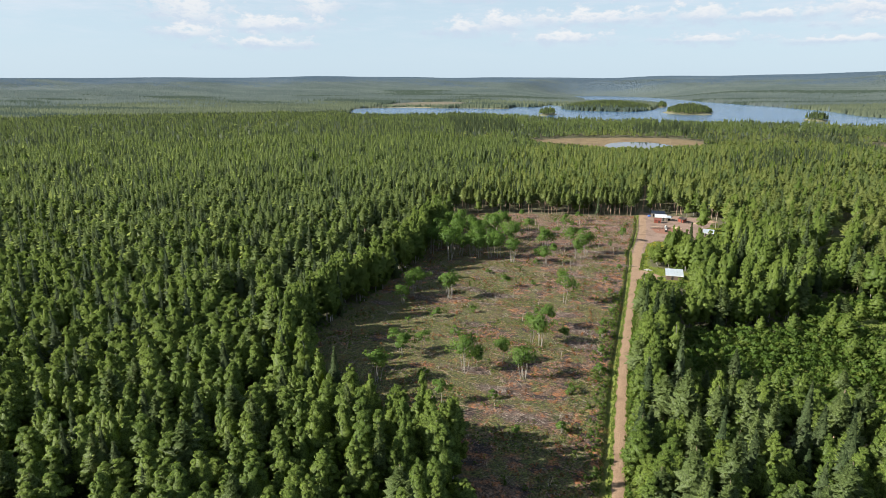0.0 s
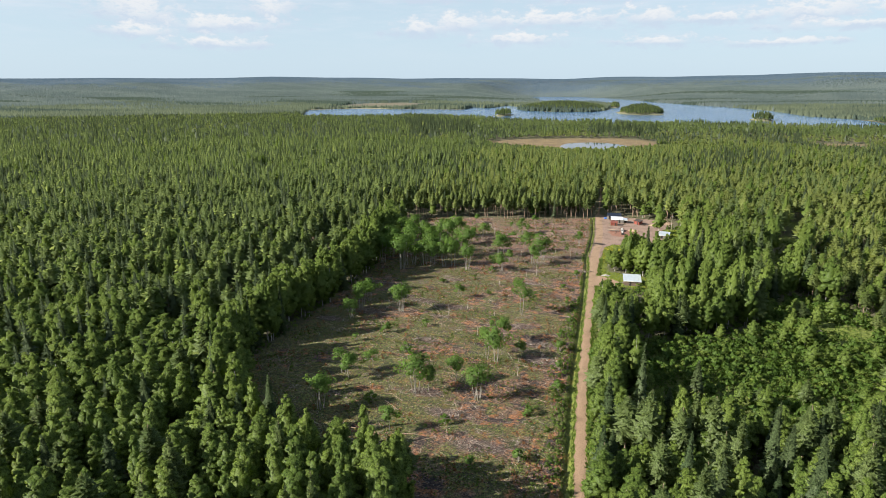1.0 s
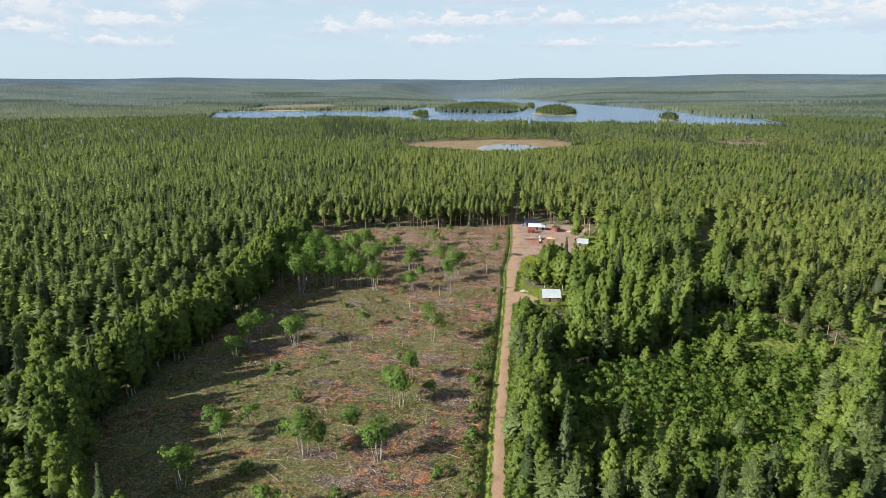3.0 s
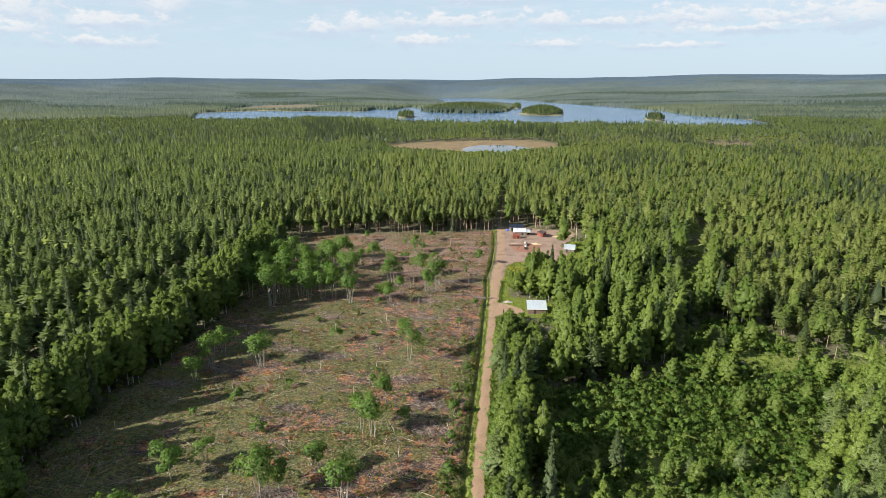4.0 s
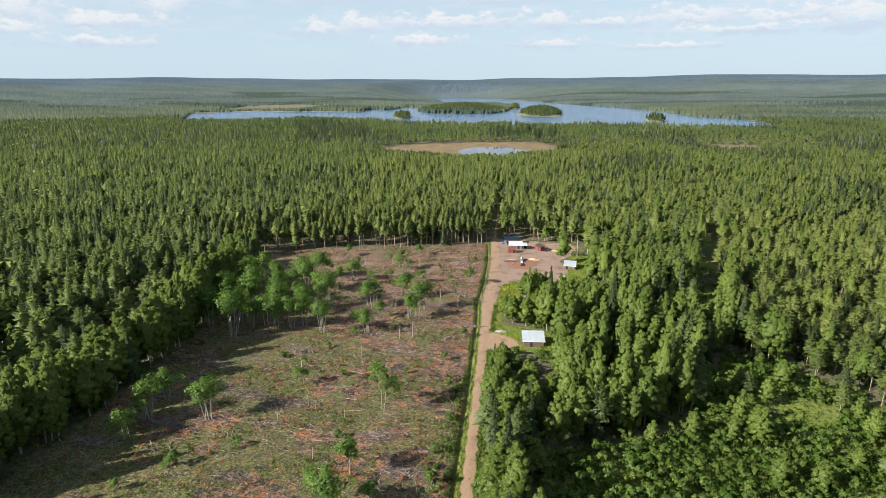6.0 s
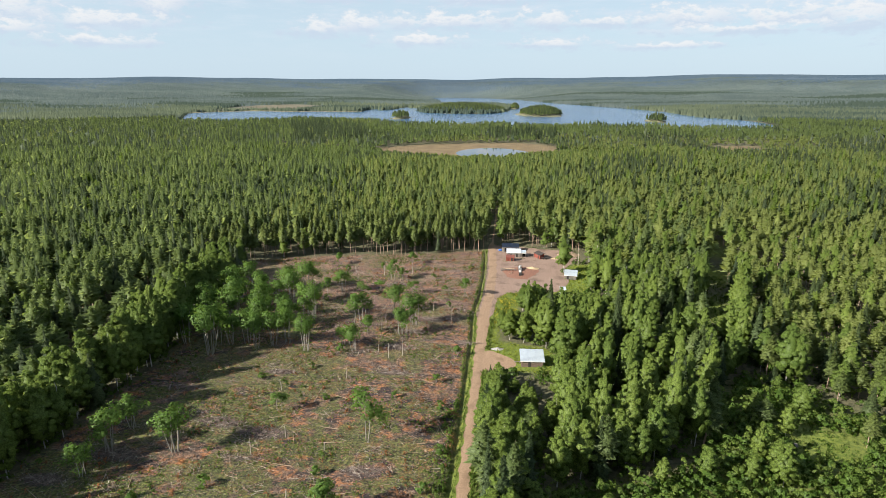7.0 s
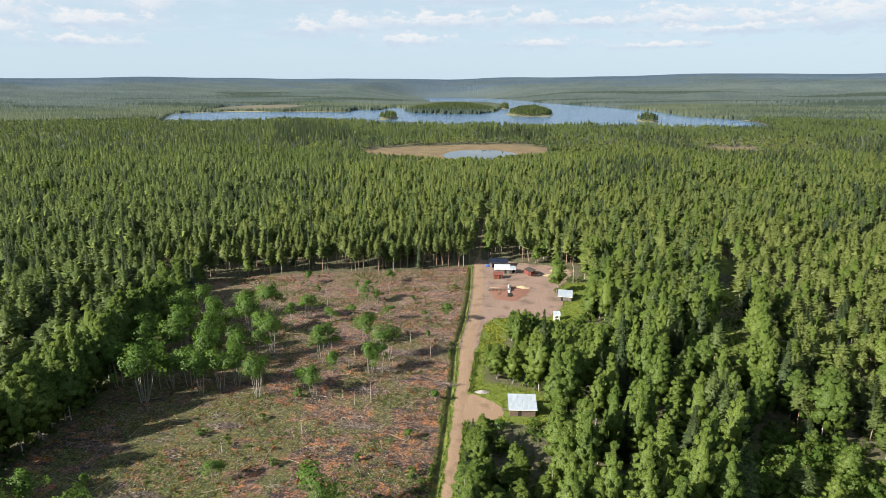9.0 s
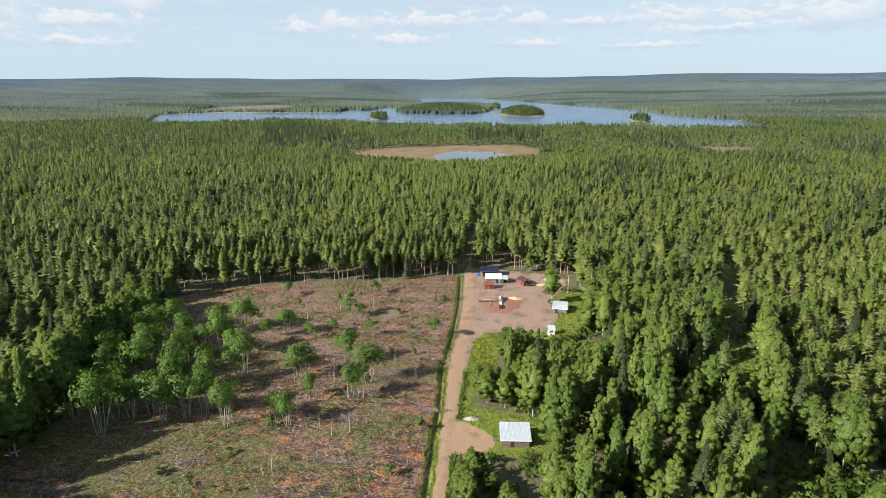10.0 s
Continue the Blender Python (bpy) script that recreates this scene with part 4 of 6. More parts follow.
lod2 = [(cone_tree(31 + i, w, base, 4, 3, 24, 0.40, shape, False), (bark_pine, leaf)) for i, (w, base, shape, leaf) in enumerate(((3.0, 6.2, pine_shape, leaf_pine_soft), (3.2, 6.6, pine_shape, leaf_pine_soft), (2.9, 3.0, spruce_shape, leaf_spruce_soft), (3.1, 5.5, pine_shape, leaf_young_soft), (2.7, 4.5, birch_shape, leaf_birch)))]


def far_rows(x, y, seed, grow=1.0):
    rng = np.random.default_rng(seed)
    m = len(x)
    kind = rng.integers(0, 2, m)
    patch = waves(x, y, 260, 17)
    young = ((x > 60 + 40 * np.sin(y / 90)) & (y < 1050)) | (patch > 0.55) & (y > 700)
    kind = np.where(young & (rng.uniform(0, 1, m) < 0.85), 3, kind)
    # Older pines here also take the paler needle colour, painted as sunlit.
    sunny = ~young & (x > -150) & (y < 850) & (y > 300) & (rng.uniform(0, 1, m) < 0.6)
    kind = np.where(sunny, 3, kind)
    kind = np.where(rng.uniform(0, 1, m) < np.where(patch < -0.35, 0.5, np.where(x < -0.3 * y, 0.32, 0.05)), 2, kind)
    kind = np.where(rng.uniform(0, 1, m) < 0.05, 4, kind)
    tall = inside([(-470, 1290), (-300, 1230), (-225, 960), (-310, 890)], x, y) | inside([(-62, 1150), (56, 1120), (44, 1010), (-50, 1010)], x, y)
    kind = np.where(tall & (rng.uniform(0, 1, m) < 0.8), 2, kind)
    low = 1 + 0.3 * tall - 0.62 * np.exp(-(edge_distance(BOG, x, y) / 75) ** 2) * (y < 860) - 0.30 * np.exp(-(edge_distance(BOG, x, y) / 90) ** 2) * (y >= 860)
    low = low * (1 - 0.5 * np.exp(-(edge_distance(BARE, x, y) / 70) ** 2)) * (1 - 0.14 * smooth(950, 1150, y))
    h = low * np.where((kind == 3) & ~sunny, 0.70, 0.92) * (1 + 0.17 * waves(x, y, 150, 23)) * rng.normal(1, 0.14, m)
    return np.stack([x, y, np.clip(h, 0.4, 1.6), np.clip(rng.normal(1, 0.15, m), 0.6, 1.5) * grow, kind], -1)


x, y = scatter(-900, 620, 45, 900, 4.9, 41)
r = np.hypot(x, y - 60)
ok = free(x, y, 0.6) & wedge(x, y) & (r >= 420) & (r < 820)
plant("pine_forest", lod2, far_rows(x[ok], y[ok], 6), "pine forest of slender green conifers", "forest", 0.6)

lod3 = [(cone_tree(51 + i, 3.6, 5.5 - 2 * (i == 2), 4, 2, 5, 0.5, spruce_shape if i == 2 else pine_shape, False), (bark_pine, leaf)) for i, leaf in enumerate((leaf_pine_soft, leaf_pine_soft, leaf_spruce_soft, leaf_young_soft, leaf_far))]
x, y = scatter(-1650, 1100, 300, 1650, 7.2, 61)
r = np.hypot(x, y - 60)
ok = free(x, y) & wedge(x, y) & (r >= 820) & (r < 1600)
woods = far_rows(x[ok], y[ok], 7, 1.15)
rng = np.random.default_rng(13)
for ix, iy, ra, rb in ISLANDS:
    m = int(ra * rb / 9)
    t, q = rng.uniform(0, 2 * math.pi, m), np.sqrt(rng.uniform(0, 1, m))
    woods = np.concatenate([woods, np.stack([ix + ra * q * np.cos(t), iy + rb * q * np.sin(t), rng.uniform(0.8, 1.15, m) * (1.25 - 0.35 * q), rng.uniform(0.9, 1.2, m), rng.integers(1, 3, m)], -1)])
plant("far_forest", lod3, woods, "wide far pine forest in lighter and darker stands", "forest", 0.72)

x, y = scatter(-520, 520, -420, 330, 10.5, 63)
ok = free(x, y) & ~wedge(x, y, 0.05) & (np.hypot(x, y - 60) < 500)
plant("forest_behind", lod3, far_rows(x[ok], y[ok], 9, 1.7), "dense green conifer forest round the start of the road", "forest")

# Bluest needles, for the skyline: haze painted into the leaf colour.
leaf_hill = foliage("hazed_hill_forest", (0.084, 0.130, 0.178), (0.116, 0.162, 0.202), (0.10, 0.15, 0.19), fine=False, gain=0.3, far=True)
leaf_dark_stand = foliage("dark_far_spruces", (0.060, 0.090, 0.072), (0.084, 0.114, 0.090), (0.08, 0.11, 0.07), fine=False, gain=0.3)


def point(seed, width):
    """A tree on the far hills: a bare three-sided cone."""
    rng = np.random.default_rng(seed)
    foot = [(width * rng.uniform(0.8, 1.2) * math.cos(2.09 * j), width * rng.uniform(0.8, 1.2) * math.sin(2.09 * j), 0.0) for j in range(3)]
    return [(np.array([(0, 0, 16.0)] + foot), np.array([(0, 1, 2), (0, 2, 3), (0, 3, 1)]), 0)]


rng = np.random.default_rng(3)
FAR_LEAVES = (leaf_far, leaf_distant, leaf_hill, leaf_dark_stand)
for name, near_r, far_r, step, kinds, label in (("far_forest", 1600, 2400, 9.5, [(spike(71 + i, 5.2, 0, 3), (leaf,)) for i, leaf in enumerate(FAR_LEAVES)], "far green conifer forest beyond the lake"), ("distant_forest", 2400, 4890, 12.0, [(point(75 + i, 7.5), (leaf,)) for i, leaf in enumerate(FAR_LEAVES)], "distant conifer forest on low hills, coloured blue-green for haze")):
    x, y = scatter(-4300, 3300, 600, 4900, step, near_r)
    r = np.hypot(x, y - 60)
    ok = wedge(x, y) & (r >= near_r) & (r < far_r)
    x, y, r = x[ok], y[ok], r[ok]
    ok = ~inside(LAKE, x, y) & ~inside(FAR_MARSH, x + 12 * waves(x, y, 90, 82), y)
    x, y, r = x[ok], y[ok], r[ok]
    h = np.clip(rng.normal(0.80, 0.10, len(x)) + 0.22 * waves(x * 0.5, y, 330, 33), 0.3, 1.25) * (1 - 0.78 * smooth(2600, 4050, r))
    # Distance picks the needle band, so the painted haze deepens outward.
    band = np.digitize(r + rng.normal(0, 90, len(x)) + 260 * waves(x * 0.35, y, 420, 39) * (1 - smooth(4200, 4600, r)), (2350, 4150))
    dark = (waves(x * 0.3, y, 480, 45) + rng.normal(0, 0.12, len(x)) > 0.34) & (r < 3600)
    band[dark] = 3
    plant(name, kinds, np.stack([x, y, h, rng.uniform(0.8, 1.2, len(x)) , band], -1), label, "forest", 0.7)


# ---- trees left standing in the clearing ----
def willow(seed, stems, spread, tall=1.0, leaves=1300):
    """A many-stemmed broadleaf left standing: bare pale stems below, a rounded crown above. Height 10."""
    rng = np.random.default_rng(seed)
    top = new("willow_tree")
    heads = []
    for i in range(stems):
        a = 2 * math.pi * i / stems + rng.uniform(0, 0.7)
        r = spread * rng.uniform(0.35, 1.0) * (stems > 1)
        foot = np.array([0.6 * math.cos(a), 0.6 * math.sin(a), 0.0]) * (stems > 1)
        head = np.array([r * math.cos(a), r * math.sin(a), rng.uniform(7.4, 9.4) * tall])
        mid = foot * 0.6 + head * 0.4 + np.array([*rng.normal(0, 0.2, 2), 0])
        v, f = stem([foot, mid, head], (0.095, 0.07, 0.025), 5)
        part("stem", raw_mesh("stem", v, f, [bark_grey], smooth_faces=True), top)
        heads.append(head)
        for _ in range(4):
            t = rng.uniform(0.15, 0.8)
            q0 = mid * (1 - t) + head * t
            q1 = q0 + np.array([*rng.normal(0, 1.1, 2), rng.uniform(0.8, 2.0)])
            heads.append(q1)
    heads = np.array(heads)
    which = rng.integers(0, len(heads), leaves)
    d = unit(rng.normal(0, 1, (leaves, 3))) * (rng.uniform(0.3, 1.0, leaves) ** 0.5 * 1.25)[:, None]
    c = heads[which] + d * np.array([1, 1, 0.9])
    out = unit(unit(c - np.array([0, 0, 6.0 * tall])) * 0.6 + unit(d))
    v, f = shards(c, out, 0.38, rng)
    part("crown", raw_mesh("crown", v, f, [leaf_aspen], smooth_faces=True, normals=soft_normals(v, f, np.ones(len(v), bool))), top)
    return tagged(top, "pale-stemmed green willow standing alone on the felled clearing", "tree", "trees left on the clearing")


willows = [willow(201, 6, 2.3), willow(202, 4, 1.6), willow(203, 5, 2.0, 0.95), willow(204, 1, 0.0, 0.9, 800), willow(205, 2, 0.9, 1.0, 900), willow(206, 7, 2.9, 1.0, 2000)]
# plan places: x, y, height in metres, pattern
GROVE = [(-75, 209, 10, 0), (-90, 207, 10, 2), (-91, 217, 8, 1), (-90, 198, 7, 2), (-32, 219, 12, 4), (-33, 191, 10, 3), (-33, 178, 10, 1), (-36, 179, 9, 4), (-26, 182, 6, 3), (-58, 229, 5, 4),
         (-50, 153, 11, 2), (-47, 155, 8, 3), (-41, 161, 9, 3), (-33, 154, 9, 0), (-71, 138, 9, 1), (-71, 155, 8, 3), (-67, 162, 6, 4), (-50, 133, 7, 3), (-74, 158, 7, 4)]
THICKET = [(-93, 259, 14, 5), (-81, 266, 11, 1), (-76, 268, 11, 0), (-72, 270, 11, 1), (-85, 268, 11, 2), (-64, 265, 11, 0), (-49, 267, 8, 1), (-53, 269, 6, 4), (-71, 292, 12, 5), (-72, 287, 9, 4), (-55, 290, 10, 4), (-53, 292, 10, 2), (-48, 281, 7, 3), (-37, 282, 9, 1), (-34, 282, 8, 4), (-34, 291, 11, 0), (-43, 302, 10, 2), (-92, 320, 10, 2), (-83, 325, 9, 4)]
FARTHER = [(-69, 322, 9, 2), (-74, 317, 7, 4), (-60, 319, 5, 4), (-82, 359, 6, 3), (-48, 364, 6, 3), (-52, 340, 8, 4), (-48, 340, 6, 3), (-40, 323, 5, 4), (-19, 323, 7, 4), (-54, 325, 5, 3), (-90, 306, 9, 2), (-82, 291, 9, 1), (-90, 293, 11, 2), (-104, 302, 10, 2), (-101, 294, 11, 0), (-84, 280, 10, 1), (-90, 267, 10, 0), (-105, 266, 13, 2), (-98, 272, 12, 0), (-97, 283, 12, 5), (-106, 281, 12, 1), (-110, 290, 12, 2), (-111, 309, 11, 0), (-108, 320, 11, 2), (-100, 311, 10, 1), (-79, 302, 9, 4), (-76, 278, 9, 4)]
rng = np.random.default_rng(15)
tx, ty = scatter(-114, -66, 260, 330, 13.5, 23)
inner_part = inside([(-112, 258), (-96, 258), (-74, 272), (-70, 300), (-88, 330), (-116, 332)], tx, ty)
THICKER = [(float(a), float(b), float(rng.uniform(9, 13)), int(rng.integers(0, 6))) for a, b in zip(tx[inner_part], ty[inner_part])]
used = set()
for x, y, h, pattern in GROVE + THICKET + FARTHER + THICKER:
    m = at_place(x, y, h / 8.8, (0.6 + 0.062 * h) * rng.uniform(0.9, 1.1), rng.uniform(0, 6.28))
    if pattern in used:
        copy_thing(willows[pattern], Matrix()).matrix_basis = m
    else:
        willows[pattern].matrix_basis = m
        used.add(pattern)


def sapling(seed):
    """A low leafy bush on a few thin stems. Height 3."""
    rng = np.random.default_rng(seed)
    top = new("sapling")
    for i in range(4):
        a = i * 1.57 + rng.uniform(0, 0.8)
        v, f = stem([(0, 0, 0), (0.3 * math.cos(a), 0.3 * math.sin(a), 1.2), (0.7 * math.cos(a), 0.7 * math.sin(a), 2.3)], (0.04, 0.03, 0.012), 4)
        part("stem", raw_mesh("stem", v, f, [bark_grey]), top)
    c, o = crown_points(360, 0.5, 2.8, 1.35, bush_shape, rng, 14, 0.45, 0.3)
    v, f = shards(c, o, 0.3, rng, 0.3)
    part("leaves", raw_mesh("leaves", v, f, [leaf_aspen], smooth_faces=True, normals=soft_normals(v, f, np.ones(len(v), bool))), top)
    return tagged(top, "low green leafy sapling on the felled clearing", "sapling", "saplings on the clearing")


saplings = [sapling(260 + i) for i in range(4)]
SAPLINGS = [(-73, 189, 4), (-16, 268, 3.6), (-53, 266, 3), (-61, 176, 4), (-19, 150, 3), (-15, 190, 4), (-16, 202, 3), (-14, 216, 3), (-17, 236, 2.5), (-20, 250, 3), (-40, 205, 2.5), (-48, 236, 2.4), (-62, 198, 3), (-80, 180, 3), (-85, 225, 3), (-70, 245, 2.5), (-58, 254, 2.2), (-30, 240, 2.2), (-24, 310, 2.5), (-28, 330, 2.4), (-35, 345, 2.5), (-60, 355, 3), (-75, 350, 3), (-20, 360, 2.4), (-18, 130, 3.5), (-28, 125, 3), (-38, 140, 3), (-60, 145, 3.5), (-13, 165, 3.6), (-14, 178, 3.2)]
for i, (x, y, h) in enumerate(SAPLINGS):
    m = at_place(x, y, h / 2.9, h / 2.6, i * 1.7)
    if i < 4:
        saplings[i].matrix_basis = m
    else:
        copy_thing(saplings[i % 4], Matrix()).matrix_basis = m


def snag(seed, h):
    """A dead standing trunk with a few broken branches."""
    rng = np.random.default_rng(seed)
    top = new("dead_tree")
    v, f = stem([(0, 0, 0), (*rng.normal(0, 0.05, 2), h * 0.5), (*rng.normal(0, 0.12, 2), h)], (0.11, 0.08, 0.035), 6)
    part("trunk", raw_mesh("trunk", v, f, [dead_wood], smooth_faces=True), top)
    for _ in range(6):
        z, a, r = h * rng.uniform(0.3, 0.95), rng.uniform(0, 6.28), rng.uniform(0.4, 1.0)
        v, f = stem([(0, 0, z), (r * math.cos(a), r * math.sin(a), z + r * 0.5)], (0.025, 0.01), 3)
        part("branch", raw_mesh("branch", v, f, [dead_wood]), top)
    return tagged(top, "bare grey dead standing trunk on the clearing", "dead tree", "dead trees on the clearing")


for i, (x, y, h) in enumerate([(-57, 210, 4.5), (-52, 218, 3.5), (-41, 214, 2.5), (-37, 264, 5), (-33, 266, 6), (-41, 267, 3), (-44, 291, 5), (-21, 295, 5), (-46, 249, 3.5), (-62, 240, 3), (-29, 305, 4), (-44, 284, 4), (-58, 300, 4), (-66, 334, 5), (-57, 345, 5), (-45, 348, 6), (-36, 352, 4), (-70, 345, 4), (-25, 170, 3), (-43, 196, 3)]):
    snag(300 + i, h).matrix_basis = at_place(x, y, 1, 1, i * 1.3)


# ---- bushes, grass and slash ----
def bush(seed, leaves, size):
    rng = np.random.default_rng(seed)
    c, o = crown_points(leaves, 0.3, 2.4, 1.6, bush_shape, rng, 9, 0.55, 0.3)
    v, f = shards(c, o, size, rng, 0.4)
    return [(v, f, 0)]


def grown(x, y, lo, hi, seed, kinds):
    rng = np.random.default_rng(seed)
    h = rng.uniform(lo, hi, len(x))
    return np.stack([x, y, h, h * rng.uniform(0.8, 1.25, len(x)), rng.integers(0, kinds, len(x))], -1)


bush_kinds = [(bush(401, 80, 0.46), (leaf_bush,)), (bush(402, 80, 0.46), (leaf_bush,)), (bush(403, 70, 0.44), (leaf_birch,))]
x, y = scatter(0, 110, 140, 266, 1.9, 91)
ok = inside(SHRUBS, x, y) & ~inside(GLADE_A, x, y) & ~inside(GLADE_B, x, y) & (waves(x, y, 22, 31) > -0.9)
rows = grown(x[ok], y[ok], 0.5, 1.7, 1, 3)
x, y = scatter(-9, 36, 258, 375, 2.1, 92)
ok = inside(MEADOW, x, y) & ~inside(DRIVE, x, y) & (np.hypot(x - 7, y - 265) > 7) & (x > road_x(y) + 6) & (np.random.default_rng(2).uniform(0, 1, len(x)) < 0.10)
rows = np.concatenate([rows, grown(x[ok], y[ok], 0.2, 0.5, 2, 3)])
x, y = scatter(-7, 45, 255, 385, 1.9, 89)
rim2 = edge_distance(MEADOW, x, y)
ok = (rim2 < 3.5) & ~inside(YARD, x, y) & ~inside(MEADOW, x, y) & (np.abs(x - road_x(y)) > road_half(y) + 0.8) & ~inside(DRIVE, x, y) & (np.hypot(x - 7, y - 265) > 6)
ok &= ((y < 325) | (x > 20)) & (x > 5)
rows = np.concatenate([rows, grown(x[ok], y[ok], 0.4, 1.2, 12, 3)])
x, y = scatter(-118, -98, 140, 335, 2.6, 88)
ok = (edge_distance(CLEARING, x, y) < 5) & ~inside(CLEARING, x, y)
rows = np.concatenate([rows, grown(x[ok], y[ok], 0.4, 1.0, 13, 3)])
x, y = scatter(-130, -10, 100, 390, 4.2, 93)
ok = inside(CLEARING, x, y) & (edge_distance(CLEARING, x, y) > 2) & (waves(x, y, 26, 37) > 0.45) & (x < road_x(y) - 4)
rows = np.concatenate([rows, grown(x[ok], y[ok], 0.15, 0.6, 3, 3)])
y = np.concatenate([np.arange(96, 240, 0.45), np.arange(240, 385, 1.3)])
x = road_x(y) - road_half(y) - 3.0 - np.abs(np.random.default_rng(5).normal(0, 2.2, len(y))) * (y < 235)
ok = (waves(x * 0, y, 30, 41) > 0.1) | (y < 225) & (waves(x, y, 16, 42) > -0.35)
rows = np.concatenate([rows, grown(x[ok], y[ok], 0.15, 0.62, 4, 3)])
x, y = scatter(-4, 22, 96, 258, 2.2, 94)
ok = (x > road_x(y) + road_half(y) + 0.9) & (x < road_x(y) + 11)
rows = np.concatenate([rows, grown(x[ok], y[ok], 0.5, 1.6, 5, 3)])
x, y = scatter(6, 125, 138, 345, 3.6, 84)
ok = free(x, y) & ~inside(SHRUBS, x, y) & (x > road_x(y) + 8)
rows = np.concatenate([rows, grown(x[ok], y[ok], 0.4, 1.4, 17, 3)])
plant("bushes", bush_kinds, rows, "leafy green bushes and saplings", "bushes")


def tuft(seed, blades, lean, wide):
    rng = np.random.default_rng(seed)
    vs, fs = [], []
    for i in range(blades):
        a, r = rng.uniform(0, 6.28), rng.uniform(0, 0.5)
        b0 = np.array([r * math.cos(a), r * math.sin(a), 0])
        side = np.array([-math.sin(a), math.cos(a), 0]) * wide
        tip = b0 + np.array([math.cos(a) * lean, math.sin(a) * lean, rng.uniform(0.6, 1.1)])
        vs += [b0 - side, b0 + side, tip]
        fs.append((3 * i, 3 * i + 1, 3 * i + 2))
    return [(np.array(vs), np.array(fs), 0)]


grass_kinds = [(tuft(411, 7, 0.5, 0.28), (leaf_grass,)), (tuft(412, 7, 0.6, 0.3), (leaf_grass,)), (tuft(413, 6, 0.5, 0.26), (leaf_bush,))]
x, y = scatter(-130, -5, 98, 392, 1.5, 95)
ok = inside(CLEARING, x, y) & (waves(x, y, 19, 43) + 0.6 * waves(x, y, 55, 47) > 0.15) & (x < road_x(y) - 4)
rows = grown(x[ok], y[ok], 0.25, 0.65, 6, 3)
yy = np.repeat(np.arange(90, 392, 0.42), 2)
rr = np.random.default_rng(6)
x = road_x(yy) - road_half(yy) - np.where(np.arange(len(yy)) % 2, 0.5, 2.6) + rr.normal(0, 0.2, len(yy))
rows = np.concatenate([rows, grown(x, yy, 0.25, 0.6, 7, 3)])
yy = np.arange(90, 300, 0.3)
x = road_x(yy) + road_half(yy) + np.abs(rr.normal(0.5, 0.4, len(yy)))
keep = ~inside(DRIVE, x, yy)
rows = np.concatenate([rows, grown(x[keep], yy[keep], 0.4, 0.9, 8, 3)])
x, y = scatter(-9, 36, 258, 375, 0.9, 96)
ok = inside(MEADOW, x, y) & ~inside(DRIVE, x, y) & (np.abs(x - road_x(y)) > road_half(y) + 0.2) & ~((np.abs(x - 7) < 4) & (np.abs(y - 265.5) < 4)) & ~inside(YARD, x, y)
meadow_rows = grown(x[ok], y[ok], 0.25, 0.6, 9, 2)
plant("meadow_grass", [(tuft(417, 7, 0.5, 0.28), (leaf_meadow,)), (tuft(418, 7, 0.6, 0.3), (leaf_meadow,))], meadow_rows, "lush bright green meadow grass beside the road", "grass")
x, y = scatter(60, 108, 220, 362, 1.2, 85)
ok = inside(GLADE_A, x, y) | inside(GLADE_B, x, y) | inside(TRAIL_GLADE, x, y)
rows = np.concatenate([rows, grown(x[ok], y[ok], 0.4, 0.9, 16, 3)])
x, y = scatter(-15, 32, 300, 405, 0.8, 87)
ok = (edge_distance(YARD, x, y) < 1.3) & (waves(x, y, 5, 83) > -0.2) & (np.abs(x - road_x(y)) > road_half(y) - 0.2)
for bx, by, brx, bry in ((-5.2, 377, 0.9, 4), (1.6, 380.5, 3.6, 1.4), (-2.5, 374.2, 2.6, 0.7), (23, 356.5, 4, 1.2)):
    ok |= ((x - bx) / brx) ** 2 + ((y - by) / bry) ** 2 < 1
rows = np.concatenate([rows, grown(x[ok], y[ok], 0.18, 0.45, 14, 3)])
plant("grass_tufts", grass_kinds, rows, "tall green grass and weeds in tufts", "grass")

flower = surface("yellow_flowering_weeds", (0.30, 0.27, 0.02), (0.45, 0.40, 0.035), 2.0, bump=0)
x, y = scatter(-7, 4, 296, 328, 0.6, 86)
ok = inside(MEADOW, x, y) & ~inside(YARD, x, y) & (waves(x, y, 8, 85) > -0.3) & (np.abs(x - road_x(y)) > road_half(y) + 0.4)
plant("flowering_weeds", [(tuft(415, 5, 0.5, 0.22), (flower,)), (tuft(416, 5, 0.5, 0.25), (leaf_grass,))], grown(x[ok], y[ok], 0.3, 0.65, 15, 2), "yellow flowering weeds in the roadside meadow", "weeds")

dry_kinds = [(tuft(421, 8, 0.9, 0.3), (leaf_dry,)), (bush(422, 16, 0.7), (leaf_dry,))]
x, y = scatter(-130, -5, 98, 392, 2.3, 97)
ok = inside(CLEARING, x, y) & (waves(x, y, 15, 53) > np.where(x > road_x(y) - 16, -0.05, 0.3)) & (x < road_x(y) - 4.5)
plant("dry_brush", dry_kinds, grown(x[ok], y[ok], 0.25, 0.55, 10, 2), "rust-brown dead brushwood and withered conifer twigs", "brushwood")


